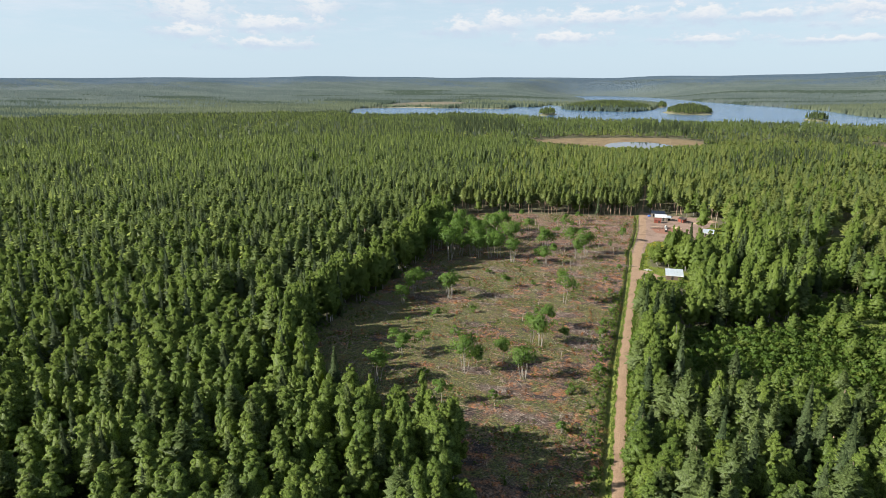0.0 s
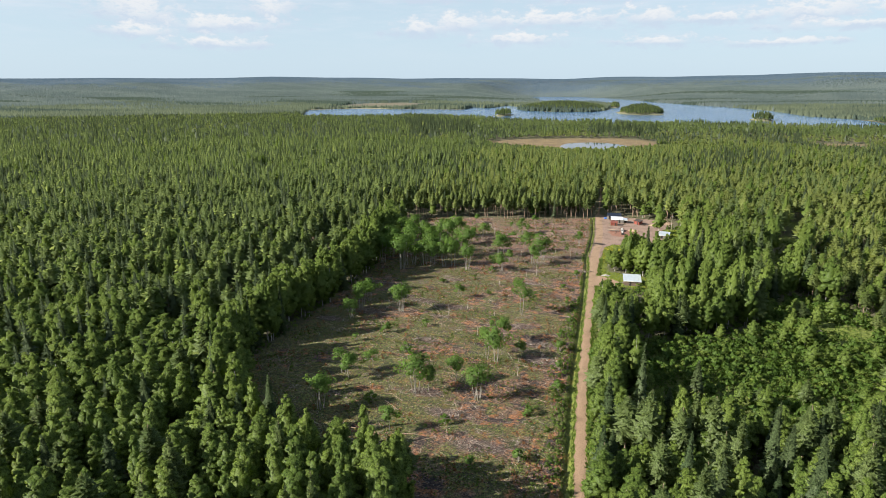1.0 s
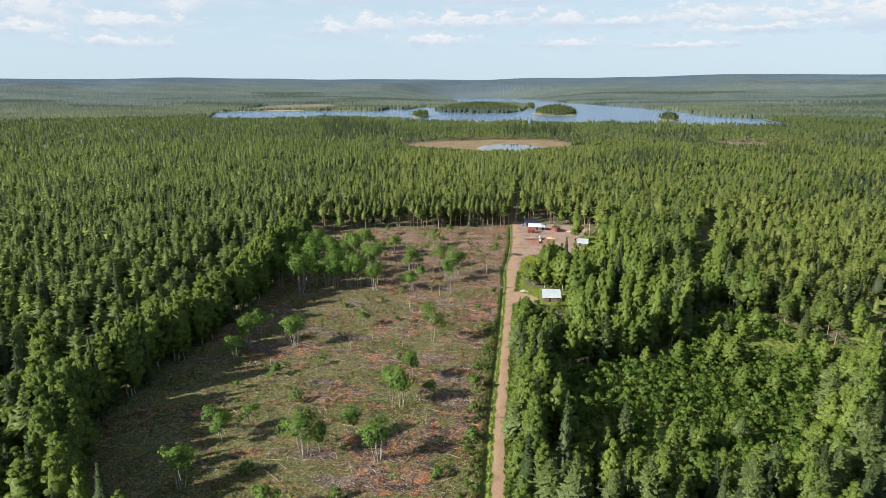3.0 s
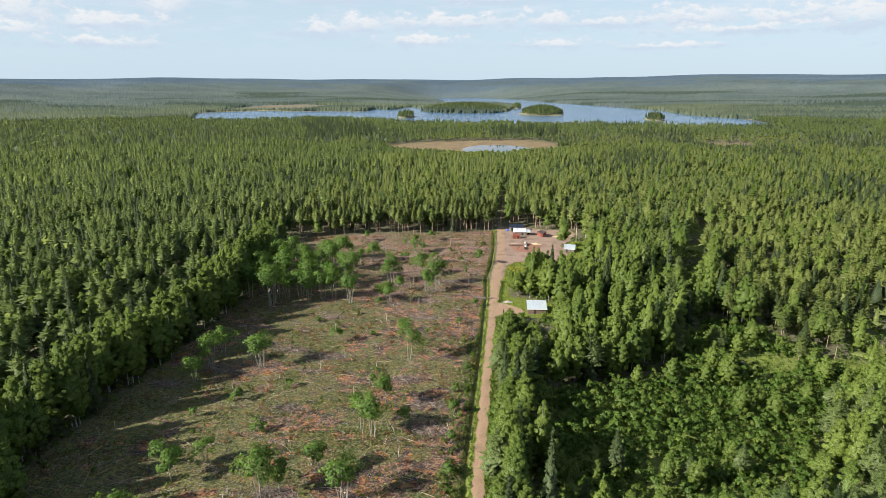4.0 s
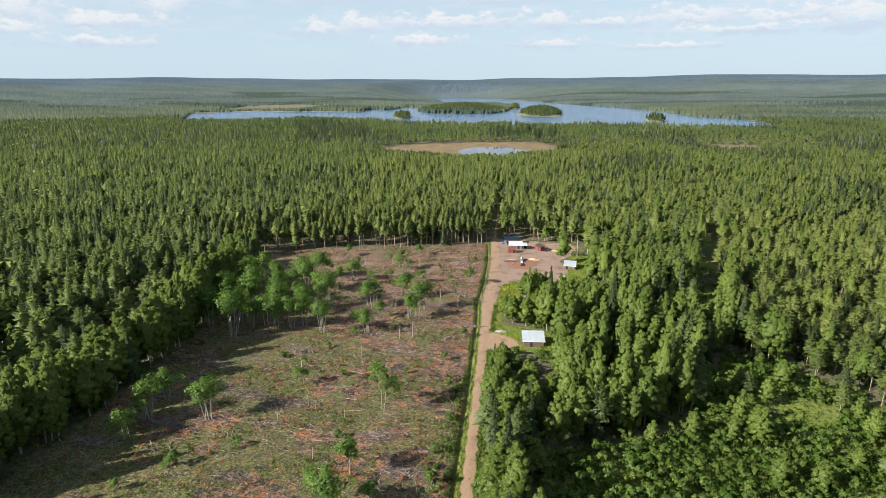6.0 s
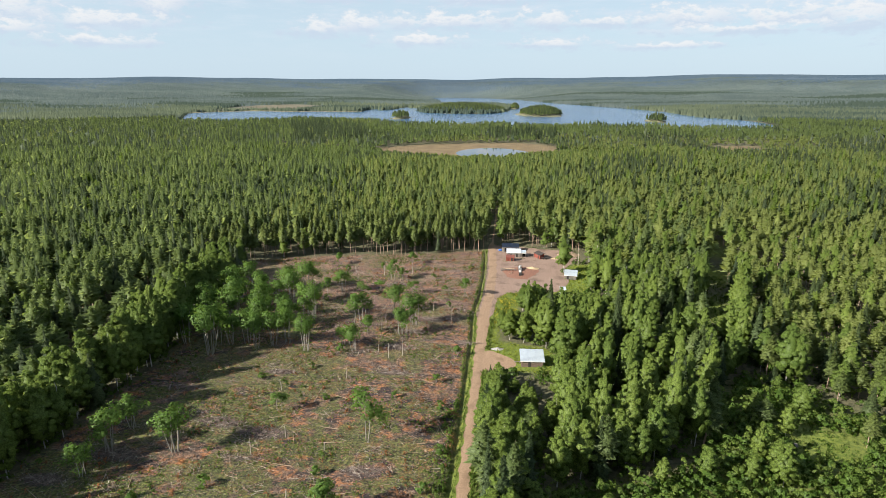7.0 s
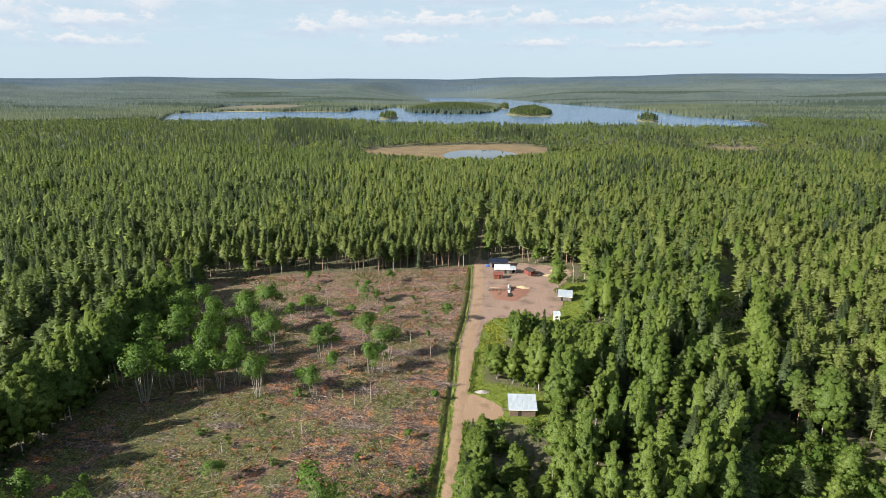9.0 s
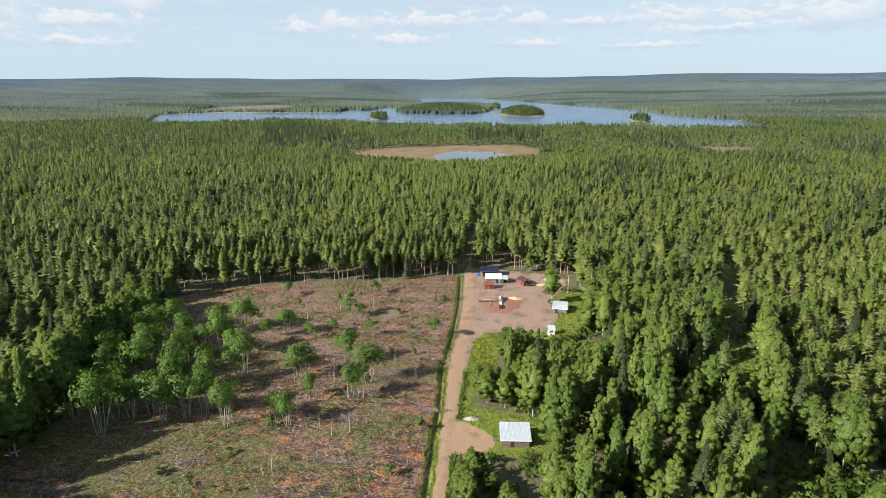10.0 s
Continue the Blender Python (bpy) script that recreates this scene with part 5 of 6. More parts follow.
def sticks(name, x, y, lengths, radius, mats, seed, label, up=0.12, angle=None):
    """Loose branches as one mesh."""
    rng = np.random.default_rng(seed)
    m = len(x)
    a = rng.uniform(0, math.pi, m) if angle is None else angle + rng.normal(0, 0.35, m)
    t = rng.normal(0, up, m)
    z = height(x, y) + radius * 0.8 + np.abs(t) * lengths * 0.5
    d = np.stack([np.cos(a) * np.cos(t), np.sin(a) * np.cos(t), np.sin(t)], -1)
    side = np.stack([-np.sin(a), np.cos(a), np.zeros(m)], -1)
    upv = np.cross(d, side)
    c = np.stack([x, y, z], -1)
    vs = []
    for e, rad in ((-0.5, 1.0), (0.5, 0.55)):
        for j in range(3):
            b3 = 2 * math.pi * j / 3
            rr2 = (radius * rad)[:, None]
            vs.append(c + d * (lengths * e)[:, None] + side * rr2 * math.cos(b3) + upv * rr2 * math.sin(b3))
    V = np.stack(vs, 1).reshape(-1, 3)
    F = np.array([(0, 1, 4), (0, 4, 3), (1, 2, 5), (1, 5, 4), (2, 0, 3), (2, 3, 5), (0, 2, 1), (3, 4, 5)])
    F = (F[None] + (np.arange(m) * 6)[:, None, None]).reshape(-1, 3)
    mi = np.repeat(rng.integers(0, len(mats), m), 8)
    return tagged(new(name, raw_mesh(name, V, F, mats, mi)), label, "branches", kind="stuff")


rng = np.random.default_rng(77)
x, y = scatter(-125, -12, 100, 388, 1.25, 98)
ok = inside(CLEARING, x, y) & (edge_distance(CLEARING, x, y) > 3) & (x < road_x(y) - 5) & (rng.uniform(0, 1, len(x)) < 0.5)
x, y = x[ok], y[ok]
sticks("scattered_branches", x, y, rng.uniform(0.6, 2.0, len(x)) * rng.uniform(0.7, 1.7, len(x)), rng.uniform(0.016, 0.04, len(x)), [dead_wood, slash_wood, log_wood], 1, "bleached felled branches scattered over the clearing")
hx, hy = scatter(-118, -16, 106, 384, 13, 99)
ok = inside(CLEARING, hx, hy) & (edge_distance(CLEARING, hx, hy) > 5) & (hx < road_x(hy) - 7) & (rng.uniform(0, 1, len(hx)) < 0.8)
hx, hy = hx[ok], hy[ok]
px = np.repeat(hx, 46) + rng.normal(0, 2.2, len(hx) * 46)
py = np.repeat(hy, 46) + rng.normal(0, 0.8, len(hx) * 46)
for wx, wy, wa, wb in WINDROWS:
    m = int(36 * wa)
    px = np.concatenate([px, wx + rng.normal(0, 0.55 * wa, m)])
    py = np.concatenate([py, wy + rng.normal(0, 0.55 * wb, m)])
sticks("slash_heaps", px, py, rng.uniform(0.9, 3.0, len(px)), rng.uniform(0.02, 0.05, len(px)), [slash_wood, slash_wood, slash_wood, dead_wood], 2, "dark heaps of cut branches in windrows", 0.26)


def litter(name, x, y, size, mats, seed, label):
    """Chips, bark and twigs: loose small flakes as one mesh."""
    rng = np.random.default_rng(seed)
    c = np.stack([x, y, height(x, y) + 0.12], -1)
    up = np.tile([0.0, 0.0, 1.0], (len(x), 1))
    v, f = shards(c, up, size, rng, 0.3, 0.5)
    v = c.repeat(3, 0) + (v - c.repeat(3, 0)) * np.array([1.5, 0.7, 0.8])
    mi = rng.integers(0, len(mats), len(x))
    return tagged(new(name, raw_mesh(name, v, f, mats, mi)), label, "litter", kind="stuff")


x, y = scatter(-125, -10, 98, 390, 1.05, 103)
ok = inside(CLEARING, x, y) & (x < road_x(y) - 3.5)
bark_chip = surface("bark_chips", (0.15, 0.070, 0.044), (0.32, 0.165, 0.105), 1.0)
dark_chip = surface("peaty_debris", (0.022, 0.016, 0.012), (0.06, 0.045, 0.035), 1.0)
litter("felling_litter", x[ok], y[ok], 0.30, [bark_chip, bark_chip, bark_chip, dark_chip, dark_chip, dark_chip], 3, "chips, bark and twig litter over the felled ground")
rng = np.random.default_rng(31)
m = 85000
x, y = rng.uniform(-127, -8, m), rng.uniform(98, 390, m)
ok = inside(CLEARING, x, y) & (x < road_x(y) - 3.8) & (waves(x, y, 13, 57) + waves(x, y, 5, 59) > rng.normal(-0.35, 0.5, m))
x, y = x[ok], y[ok]
a, L, w = rng.uniform(0, 6.28, len(x)), rng.uniform(0.35, 1.3, len(x)), rng.uniform(0.02, 0.05, len(x))
z = height(x, y) + rng.uniform(0.04, 0.22, len(x))
d, e = np.stack([np.cos(a), np.sin(a), rng.normal(0, 0.15, len(x))], -1), np.stack([-np.sin(a), np.cos(a), np.zeros(len(x))], -1)
c = np.stack([x, y, z], -1)
V = np.stack([c - d * L[:, None] / 2 - e * w[:, None], c - d * L[:, None] / 2 + e * w[:, None], c + d * L[:, None] / 2], 1).reshape(-1, 3)
tagged(new("twigs", raw_mesh("twigs", V, np.arange(len(V)).reshape(-1, 3), [bark_chip, slash_wood, dead_wood, dark_chip], rng.integers(0, 4, len(x)))), "fine twigs strewn over the felled ground", "twigs", kind="stuff")
m = 42000
x, y = rng.uniform(-127, -8, m), rng.uniform(98, 390, m)
ok = inside(CLEARING, x, y) & (x < road_x(y) - 3.8) & (waves(x, y, 19, 43) + 0.6 * waves(x, y, 55, 47) > rng.normal(0.25, 0.3, m))
x, y = x[ok], y[ok]
c = np.stack([x, y, height(x, y) + 0.15], -1)
v, f = shards(c, np.tile([0.0, 0.0, 0.4], (len(x), 1)), 0.42, rng, 0.2, 0.7)
tagged(new("low_herbs", raw_mesh("low_herbs", v, f, [leaf_grass, leaf_grass, leaf_bush, leaf_dry], rng.integers(0, 4, len(x)), {"tint": np.repeat(rng.uniform(0, 1, len(x)), 3)})), "low grass, herbs and seedlings on the felled ground", "herbs", kind="stuff")


def log(seed, length, radius):
    """A felled stem: bark on its side, pale sawn ends."""
    bm = bmesh.new()
    bmesh.ops.create_cone(bm, cap_ends=True, segments=8, radius1=radius, radius2=radius * 0.7, depth=length)
    rng = np.random.default_rng(seed)
    for v in bm.verts:
        v.co += Vector(rng.normal(0, radius * 0.06, 3))
    bmesh.ops.rotate(bm, verts=bm.verts, matrix=Matrix.Rotation(math.pi / 2, 3, "Y"))
    me = bpy.data.meshes.new("felled_log")
    bm.to_mesh(me)
    bm.free()
    for m in (log_wood, dead_wood):
        me.materials.append(m)
    for f in me.polygons:
        f.material_index = int(len(f.vertices) > 4)
    return me


logs = [log(500 + i, 2.6 + 0.8 * i, 0.05 + 0.008 * i) for i in range(5)]
x, y = scatter(-115, -14, 104, 386, 8.2, 101)
ok = inside(CLEARING, x, y) & (edge_distance(CLEARING, x, y) > 4) & (x < road_x(y) - 6) & (rng.uniform(0, 1, len(x)) < 0.62)
for i, (lx, ly) in enumerate(zip(x[ok], y[ok])):
    ob = new("felled_log", logs[i % 5])
    ob.matrix_basis = pose(lx, ly, float(height(lx, ly)) + 0.07, 0, float(rng.normal(0, 2)), float(rng.uniform(0, 180)))
    tagged(ob, "pale felled log lying on the clearing", "log", "felled logs on the clearing")



# ---- the yard: sheds, sawmill, heaps ----
roof_metal = surface("light_sheet_metal", (0.44, 0.50, 0.56), (0.54, 0.60, 0.65), 0.8, rough=0.4, metal=0.3, bump=0.05)
roof_white = surface("white_sheet_metal", (0.52, 0.55, 0.60), (0.62, 0.65, 0.70), 0.8, rough=0.45, metal=0.1, bump=0.05)
roof_red = surface("red_brown_roofing", (0.14, 0.045, 0.035), (0.22, 0.075, 0.055), 1.5)
roof_dark = surface("dark_felt_roofing", (0.035, 0.028, 0.025), (0.075, 0.060, 0.052), 1.5)
roof_blue = surface("dark_blue_roofing", (0.010, 0.016, 0.036), (0.020, 0.032, 0.062), 1.0, rough=0.5)
tarp_blue = surface("blue_tarpaulin", (0.03, 0.10, 0.35), (0.06, 0.17, 0.50), 1.5, rough=0.5)
wall_log = surface("weathered_log_wall", (0.075, 0.052, 0.040), (0.18, 0.13, 0.10), 1.5, stretch=(0.3, 0.3, 2))
wall_grey = surface("grey_weathered_boards", (0.13, 0.115, 0.10), (0.26, 0.235, 0.205), 2.0, stretch=(1, 1, 0.2), per_object=0.4)
wall_red = surface("red_painted_boards", (0.17, 0.040, 0.028), (0.27, 0.075, 0.050), 2.0, stretch=(1, 1, 0.2), per_object=0.4)
wall_white = surface("white_painted_boards", (0.55, 0.54, 0.50), (0.74, 0.73, 0.70), 2.0, stretch=(1, 1, 0.2), per_object=0.15)
trim_white = surface("white_trim", (0.62, 0.61, 0.58), (0.76, 0.75, 0.72), 3.0)
dark_inside = surface("dark_opening", (0.012, 0.011, 0.010), (0.03, 0.026, 0.022), 2.0)
steel = surface("worn_steel", (0.16, 0.16, 0.16), (0.34, 0.34, 0.33), 2.0, rough=0.5, metal=0.5)
sawdust = surface("sawdust", (0.36, 0.26, 0.15), (0.50, 0.38, 0.23), 1.2, bump=0.6)
sand = surface("sandy_gravel", (0.27, 0.19, 0.125), (0.40, 0.29, 0.195), 1.2, bump=0.8)
stone_grey = surface("grey_gravel", (0.20, 0.19, 0.18), (0.38, 0.36, 0.34), 2.0, bump=0.9)
red_chips = surface("red_bark_mulch", (0.16, 0.075, 0.05), (0.27, 0.13, 0.085), 1.5, bump=0.8)
glass = surface("dark_window_glass", (0.02, 0.025, 0.03), (0.05, 0.06, 0.07), 1.0, rough=0.1, bump=0)


def boxes(name, spans, mat, parent, label="", bevel=0.015, slope=None):
    """Boxes (x0, x1, y0, y1, z0, z1) as one bevelled mesh under a thing; slope(x, y) lifts the corners."""
    bm = bmesh.new()
    for x0, x1, y0, y1, z0, z1 in spans:
        made = bmesh.ops.create_cube(bm, size=1.0)["verts"]
        for v in made:
            v.co = Vector((x0 + (v.co.x + 0.5) * (x1 - x0), y0 + (v.co.y + 0.5) * (y1 - y0), z0 + (v.co.z + 0.5) * (z1 - z0)))
    if bevel:
        bmesh.ops.bevel(bm, geom=bm.edges[:], offset=bevel, segments=1, affect="EDGES")
    if slope:
        for v in bm.verts:
            v.co.z += slope(v.co.x, v.co.y)
    me = bpy.data.meshes.new(name)
    bm.to_mesh(me)
    bm.free()
    me.materials.append(mat)
    ob = part(name, me, parent, label)
    return ob


def mono_shed(name, w, d, low, high, wall, roof, label, over=0.3, boards=0.22, door=None, window=None, open_front=False, rise="y"):
    """A shed with a single-pitch roof of sheet metal; its front faces -y, the roof rises to the back (or to +x)."""
    top = new(name)
    lift = (lambda x, y: (high - low) * y / d) if rise == "y" else (lambda x, y: (high - low) * (x + w / 2) / w)
    t = 0.10
    # board walls, board by board
    count = max(int(w / boards), 3)
    step = w / count
    for i in range(count):
        x0 = -w / 2 + i * step
        hl = low + lift(x0, 0.0)
        if not (open_front and 0.12 * w < x0 + w / 2 < 0.88 * w):
            boxes("board", [(x0 + 0.01, x0 + step - 0.01, -t / 2, t / 2, 0, hl - 0.02)], wall, top)
        boxes("board", [(x0 + 0.01, x0 + step - 0.01, d - t / 2, d + t / 2, 0, low + lift(x0, d) - 0.02)], wall, top)
    for sx in (-w / 2, w / 2):
        n2 = max(int(d / 0.5), 2)
        for i in range(n2):
            y0 = i * d / n2
            boxes("board", [(sx - t / 2, sx + t / 2, y0 + 0.06, y0 + d / n2 - 0.005, 0, low + lift(sx, y0) - 0.02)], wall, top)
    # roof sheets with standing ribs
    n3 = max(int(w / 1.0), 2)
    sw = (w + 2 * over) / n3
    for i in range(n3):
        x0 = -w / 2 - over + i * sw
        sheet = boxes("roof_sheet", [(x0, x0 + sw - 0.012, -over, d + over, low, low + 0.05)], roof, top, bevel=0.01, slope=lift)
        boxes("rib", [(x0 + q * sw / 4, x0 + q * sw / 4 + 0.04, -over, d + over, low + 0.045, low + 0.085) for q in range(4)], roof, sheet, bevel=0, slope=lift)
    boxes("fascia", [(-w / 2 - over, w / 2 + over, -over - 0.03, -over, low - 0.16, low + 0.03)], trim_white if roof in (roof_white, roof_metal) else wall, top, slope=lift)
    if door:
        frame_ob = boxes("door", [(door, door + 0.85, -t / 2 - 0.05, -t / 2, 0.05, min(1.95, low - 0.1))], dark_inside, top)
        boxes("handle", [(door + 0.08, door + 0.12, -t / 2 - 0.09, -t / 2 - 0.05, 0.95, 1.07)], steel, frame_ob)
    if window:
        win = boxes("window", [(window, window + 0.7, -t / 2 - 0.03, -t / 2, 1.05, 1.7)], glass, top)
        boxes("window_frame", [(window - 0.06, window + 0.76, -t / 2 - 0.06, -t / 2 - 0.03, 1.69, 1.76), (window - 0.06, window + 0.76, -t / 2 - 0.06, -t / 2 - 0.03, 0.99, 1.05), (window - 0.06, window, -t / 2 - 0.06, -t / 2 - 0.03, 1.05, 1.69), (window + 0.7, window + 0.76, -t / 2 - 0.06, -t / 2 - 0.03, 1.05, 1.69)], trim_white, win, bevel=0)
    # Near-black sheet before the back wall: the interior's shade put in as colour.
    if open_front:
        boxes("interior_shade", [(-w / 2 + 0.15, w / 2 - 0.15, d - 0.2, d - 0.1, 0.05, low)], dark_inside, top)
    return tagged(top, label, "shed")


def place(ob, x, y, turn=0.0):
    ob.matrix_basis = pose(x, y, float(height(x, y)) - 0.02, 0, 0, turn)
    return ob


road_shed = mono_shed("log_shed", 6.4, 4.9, 2.15, 3.3, wall_log, roof_metal, "dark log shed with a light sheet-metal roof beside the road", 0.45, 0.8, door=-1.2)
place(road_shed, 7.1, 263.1, 4)
white_shed = mono_shed("workshop", 6.6, 3.6, 2.2, 3.1, wall_grey, roof_white, "low grey workshop with a gleaming white metal roof in the yard", 0.35, 0.3, door=1.0, window=-1.8)
place(white_shed, -0.9, 382.8, 3)
annex = mono_shed("workshop_annex", 2.0, 3.0, 2.1, 2.7, wall_grey, roof_metal, "small grey annex with a pale metal roof beside the workshop", 0.2, 0.3, open_front=True)
place(annex, 3.9, 383.0, 3)
red_shed = mono_shed("red_shed", 3.7, 2.2, 1.95, 2.5, wall_red, roof_red, "small red board shed with a red-brown roof in the yard", 0.25, 0.2, door=0.4)
place(red_shed, -2.5, 375.2, 2)
blue_barn = mono_shed("blue_roofed_barn", 8.0, 5.0, 2.5, 3.2, wall_grey, roof_blue, "long barn with a dark blue roof under the pines", 0.3, 0.35, open_front=True)
place(blue_barn, -2.8, 391.4, 3)
red_barn = mono_shed("red_barn", 5.2, 2.3, 2.0, 2.7, wall_red, roof_dark, "narrow red shed with a dark felt roof in the yard", 0.25, 0.22, door=0.8)
place(red_barn, 10.3, 382.2, -58)
lean_to = mono_shed("lean_to", 4.9, 4.6, 2.1, 3.0, wall_grey, roof_metal, "grey board lean-to with a pale blue-grey metal roof", 0.4, 0.25, door=-1.6)
place(lean_to, 24.2, 350.4, -6)
hut = mono_shed("white_hut", 2.1, 1.7, 2.2, 2.8, wall_white, roof_metal, "small white hut with a pale roof at the yard's edge", 0.25, 0.2, window=-0.3)
place(hut, 19.8, 329.5, 2)
tool_shed = mono_shed("tool_shed", 3.4, 2.8, 2.0, 2.5, wall_grey, roof_white, "grey tool shed with a white sheet roof among the birches", 0.25, 0.25, door=-0.4)
place(tool_shed, 34.6, 241.6, -24)
for ob in (hut,):
    boxes("red_panel", [(-0.75, -0.35, -0.12, -0.06, 0.9, 1.5)], wall_red, ob)

tarp = new("blue_tarpaulin")
boxes("cover", [(-0.8, 0.8, -0.9, 0.9, 0, 1.0)], tarp_blue, tarp, bevel=0.2)
boxes("weight_board", [(-0.9, 0.9, -0.1, 0.1, 0.99, 1.05)], wall_grey, tarp)
tagged(place(tarp, -8.0, 393.0, 10), "bright blue tarpaulin over stacked goods at the barn", "tarpaulin")


def heap(name, x, y, rx, ry, h, mat, label, seed, power=1.4):
    """A poured heap with a ragged foot."""
    rng = np.random.default_rng(seed)
    sides, rings = 20, 6
    vs, fs = [(0, 0, h)], []
    ph = rng.uniform(0, 6.28, 3)
    for i in range(1, rings + 1):
        u = i / rings
        for j in range(sides):
            a = 2 * math.pi * j / sides
            w = 1 + u * (0.14 * math.sin(2 * a + ph[0]) + 0.1 * math.sin(3 * a + ph[1]) + 0.06 * math.sin(7 * a + ph[2]))
            z = h * (1 - u) ** power + (rng.normal(0, 0.04) * h if i < rings else -0.06)
            vs.append((rx * u * w * math.cos(a), ry * u * w * math.sin(a), z))
    fs = [(0, 1 + j, 1 + (j + 1) % sides) for j in range(sides)]
    for i in range(rings - 1):
        a0, b0 = 1 + i * sides, 1 + (i + 1) * sides
        for j in range(sides):
            q = (j + 1) % sides
            fs += [(a0 + j, b0 + j, b0 + q), (a0 + j, b0 + q, a0 + q)]
    ob = new(name, raw_mesh(name, vs, fs, [mat], smooth_faces=True))
    ob.location = (x, y, 0.035)
    return tagged(ob, label, "heap")


heap("bark_mound", 2.6, 357.5, 9.2, 8.6, 0.30, red_chips, "wide flat spread of red-brown bark and chips round the sawmill", 601, 0.6)
heap("sawdust_heap", 8.0, 364.5, 3.1, 2.6, 0.9, sawdust, "pale yellow heap of sawdust beside the sawmill", 602)
heap("sawdust_heap", 20.0, 382.4, 3.2, 2.0, 0.5, sawdust, "flat pale yellow spread of sawdust on the dirt yard", 603)
heap("gravel_heap", 26.0, 389.0, 5.0, 3.6, 3.0, sand, "tall heap of sandy gravel at the yard's edge", 604, 1.1)
heap("gravel_heap", -3.8, 274.6, 2.0, 1.2, 0.7, stone_grey, "low heap of grey gravel beside the driveway", 605)

# sawmill: a raised saw bench, a log deck and its machine
mill = new("sawmill_bench")
boxes("deck_rail", [(-8.6, -1.6, 0.5, 0.62, 0.75, 0.9)], wall_grey, mill)
boxes("deck_rail", [(-8.6, -1.6, -0.62, -0.5, 0.75, 0.9)], wall_grey, mill)
for i in range(5):
    boxes("trestle", [(-8.4 + i * 1.55, -8.25 + i * 1.55, -0.7, 0.7, 0, 0.75)], wall_grey, mill)
saw = boxes("machine", [(-0.7, 0.8, -1.0, 4.2, 0.5, 1.15)], steel, mill, "worn grey saw carriage")
boxes("blade_guard", [(-0.35, 0.15, 0.6, 2.2, 1.15, 2.0)], wall_white, saw)
boxes("motor", [(0.2, 0.75, 2.6, 3.8, 1.15, 1.75)], steel, saw)
for px, py in ((-0.6, -0.9), (0.7, -0.9), (-0.6, 4.1), (0.7, 4.1)):
    boxes("leg", [(px - 0.07, px + 0.07, py - 0.07, py + 0.07, 0, 0.5)], steel, mill)
boxes("chute", [(-0.4, 0.5, -4.6, -1.0, 0.55, 0.7)], wall_white, mill, "pale board chute")
boxes("chute_leg", [(-0.3, -0.15, -4.4, -4.2, 0, 0.55), (0.25, 0.4, -4.4, -4.2, 0, 0.55)], wall_grey, mill)
boxes("tail_bin", [(-0.6, 0.7, -7.6, -4.8, 0, 0.9)], dark_inside, mill, "dark feed bin")
tagged(place(mill, 2.3, 359.8, 2), "outdoor sawmill with a long log deck and saw carriage", "sawmill")

for i in range(4):
    ob = new("mill_log", logs[2 + i % 3])
    ob.matrix_basis = pose(-2.2 - 0.3 * i, 359.5 + 0.27 * i + 0.05, 1.05, 0, 0, 2)
    tagged(ob, "barked log lying on the sawmill deck", "log", "logs on the sawmill deck")
for i in range(3):
    ob = new("yard_log", logs[i])
    ob.matrix_basis = pose(-1.8 + 0.35 * i, 355.0 + 0.5 * i, 0.42, 0, 0, 62 + 9 * i)
    tagged(ob, "short log lying on the bark-strewn ground", "log", "logs in the yard")

trailer = new("dark_trailer")
boxes("bed", [(-1.9, 1.9, -0.8, 0.8, 0.55, 0.7)], roof_dark, trailer)
boxes("side", [(-1.9, 1.9, -0.84, -0.8, 0.7, 1.0)], roof_dark, trailer)
boxes("side", [(-1.9, 1.9, 0.8, 0.84, 0.7, 1.0)], roof_dark, trailer)
for px in (-0.6, 0.6):
    for py in (-0.85, 0.85):
        v, f = stem([(0, 0, -0.1), (0, 0, 0.1)], (0.33, 0.33), 12)
        v = np.concatenate([v, [[0, 0, -0.1], [0, 0, 0.1]]])
        caps = [(24, (j + 1) % 12, j) for j in range(12)] + [(25, 12 + j, 12 + (j + 1) % 12) for j in range(12)]
        wheel = part("wheel", raw_mesh("wheel", v, np.concatenate([f, caps]), [dark_inside]), trailer)
        wheel.matrix_basis = pose(px, py, 0.33, 90, 0, 0)
boxes("drawbar", [(1.9, 3.0, -0.05, 0.05, 0.5, 0.58)], steel, trailer)
tagged(place(trailer, 14.0, 381.0, 4), "dark flat trailer parked beside the red shed", "trailer")

pole = new("utility_pole")
v, f = stem([(0, 0, 0), (0, 0, 4.5), (0, 0, 8.2)], (0.13, 0.11, 0.085), 8)
part("post", raw_mesh("post", v, f, [dead_wood], smooth_faces=True), pole)
boxes("crossarm", [(-0.5, 0.5, -0.05, 0.05, 7.6, 7.72)], wall_grey, pole)
for px in (-0.42, 0.42):
    boxes("insulator", [(px - 0.04, px + 0.04, -0.04, 0.04, 7.72, 7.9)], trim_white, pole)
tagged(place(pole, 29.2, 372.4), "grey wooden utility pole at the forest edge", "pole")

bench = new("plank_bench")
boxes("seat", [(-0.9, 0.9, -0.2, 0.2, 0.42, 0.48)], wall_grey, bench)
boxes("leg", [(-0.75, -0.65, -0.18, 0.18, 0, 0.42)], wall_grey, bench)
boxes("leg", [(0.65, 0.75, -0.18, 0.18, 0, 0.42)], wall_grey, bench)
tagged(place(bench, 2.6, 265.6, 4), "grey plank bench beside the log shed", "bench")

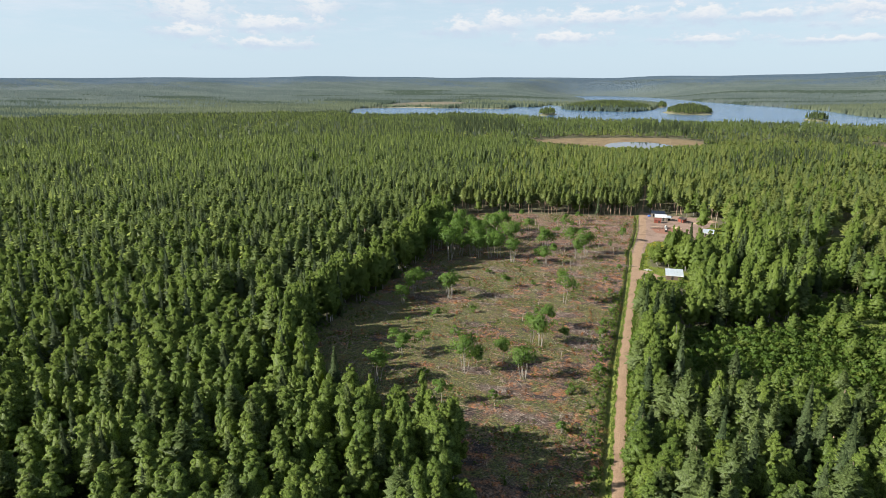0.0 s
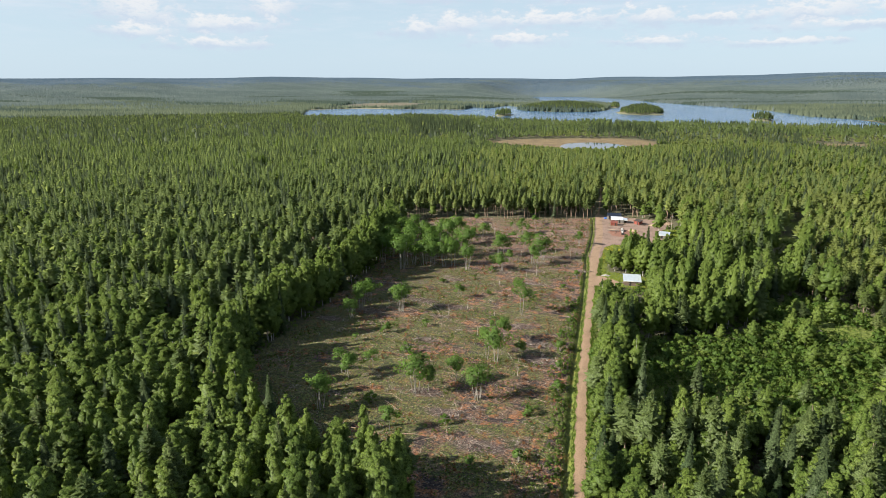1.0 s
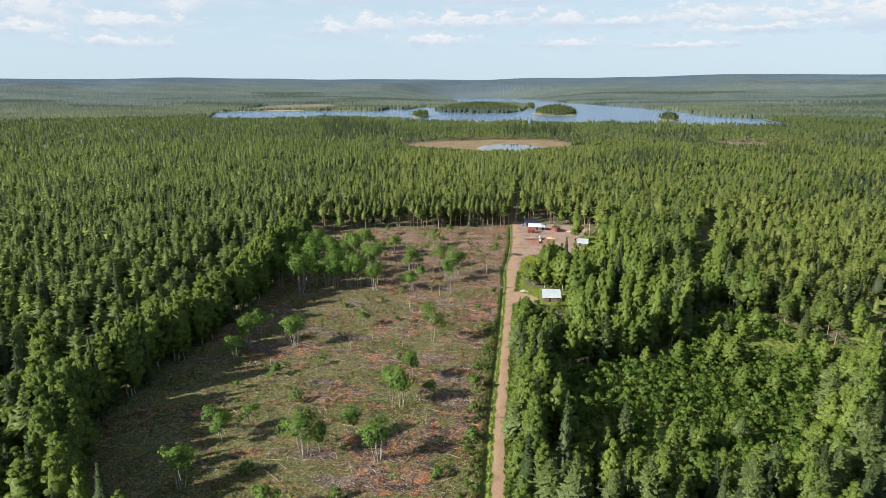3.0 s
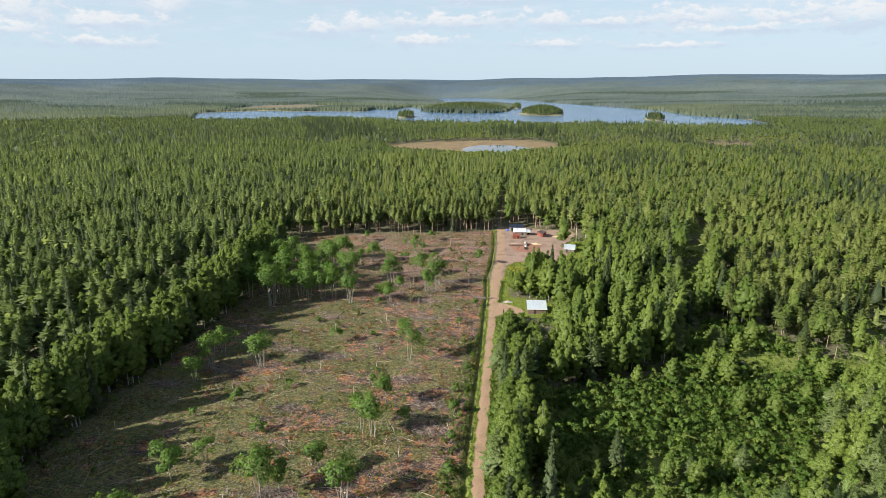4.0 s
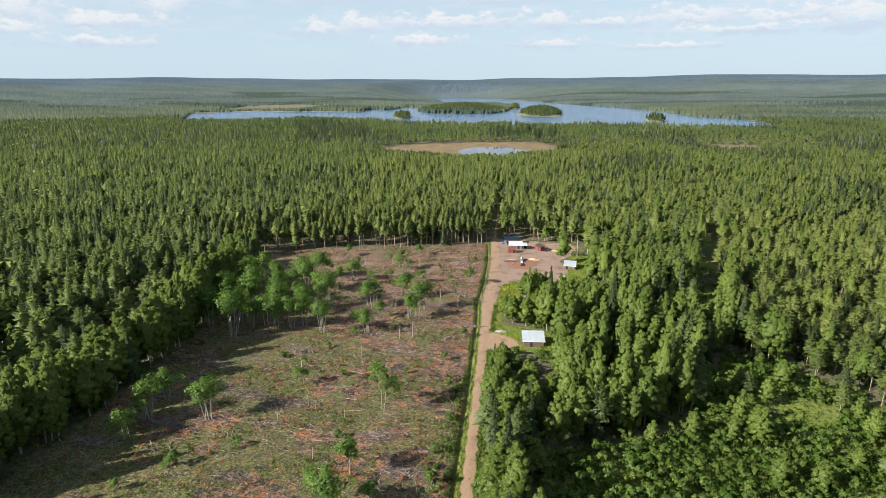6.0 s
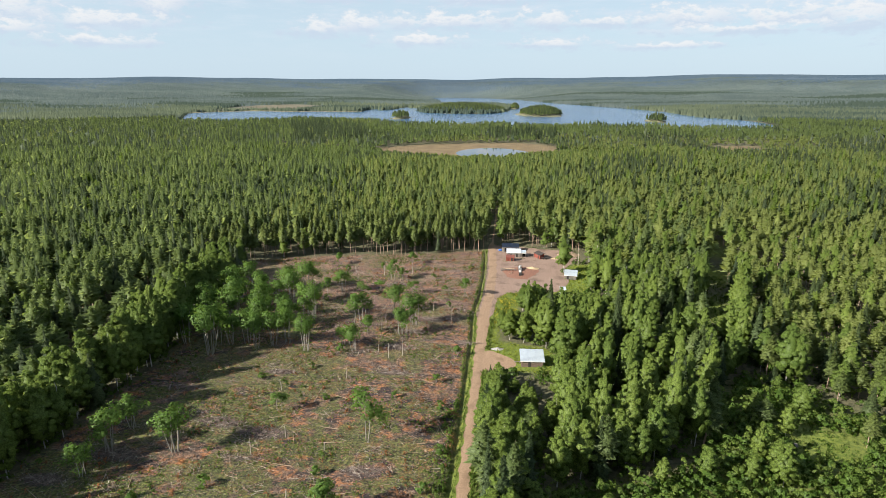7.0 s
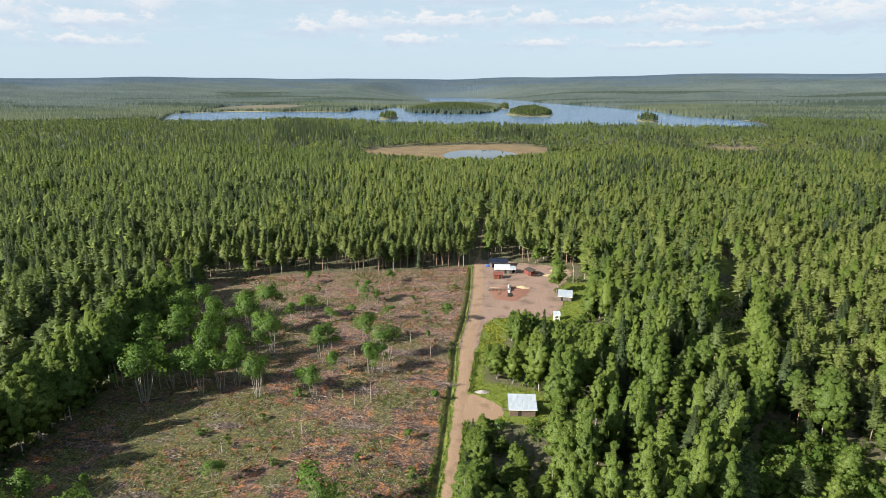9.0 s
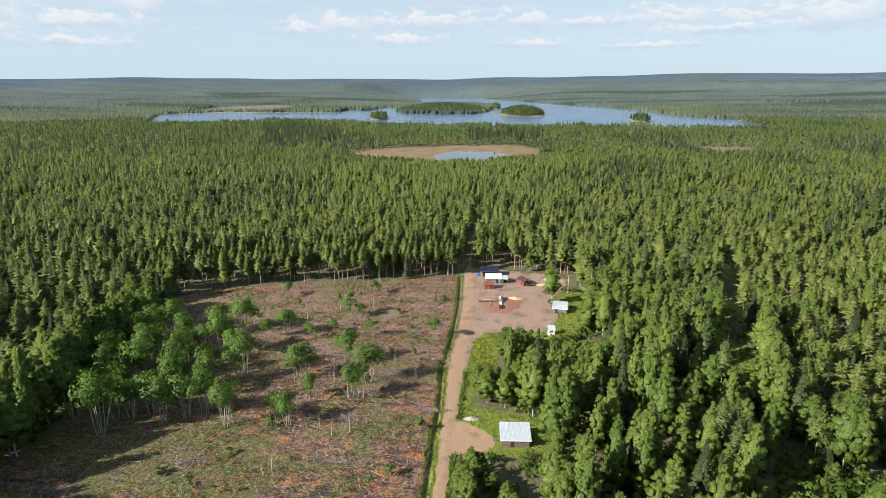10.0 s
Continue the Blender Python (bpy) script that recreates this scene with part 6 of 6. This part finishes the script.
drum = new("rusty_machine")
boxes("frame", [(-0.9, 0.9, -0.5, 0.5, 0.3, 0.5)], steel, drum)
boxes("hopper", [(-0.7, 0.2, -0.4, 0.4, 0.5, 1.2)], wall_red, drum, "rust-red hopper")
boxes("cab", [(0.3, 0.9, -0.4, 0.4, 0.5, 1.0)], wall_white, drum, "white cover")
boxes("skid", [(-0.9, 0.9, -0.5, -0.38, 0, 0.3)], steel, drum)
boxes("skid", [(-0.9, 0.9, 0.38, 0.5, 0, 0.3)], steel, drum)
tagged(place(drum, 8.3, 270.0, 20), "rusty red farm machine standing in tall grass", "farm machine")

boat = new("upturned_boat")
bm = bmesh.new()
bmesh.ops.create_uvsphere(bm, u_segments=14, v_segments=8, radius=1.0)
for v in bm.verts:
    v.co = Vector((v.co.x * 1.9 * (1 - 0.1 * v.co.z), v.co.y * 0.7, max(v.co.z, -0.05) * 0.55))
me = bpy.data.meshes.new("hull")
bm.to_mesh(me)
bm.free()
me.materials.append(wall_white)
part("hull", me, boat)
boxes("keel", [(-1.5, 1.5, -0.03, 0.03, 0.46, 0.6)], wall_white, boat)
for px in (-1.0, 1.0):
    boxes("block", [(px - 0.1, px + 0.1, -0.6, 0.6, -0.25, 0.02)], wall_grey, boat)
boat.matrix_basis = pose(33.4, 267.6, 0.25, 0, 0, 12)
tagged(boat, "white upturned boat on blocks among the trees", "boat")

stack = new("timber_stack")
rng = np.random.default_rng(3)
for r in range(4):
    for q in range(5):
        boxes("plank", [(-2.0 + rng.normal(0, 0.1), 2.0 + rng.normal(0, 0.1), -0.6 + q * 0.25, -0.6 + q * 0.25 + 0.2, 0.12 + r * 0.2, 0.12 + r * 0.2 + 0.15)], wall_grey, stack)
boxes("bearer", [(-1.5, -1.4, -0.6, 0.6, 0, 0.12)], wall_grey, stack)
boxes("bearer", [(1.4, 1.5, -0.6, 0.6, 0, 0.12)], wall_grey, stack)
tagged(place(stack, 66.0, 229.8, 6), "grey weathered timber stack in a glade", "timber stack")
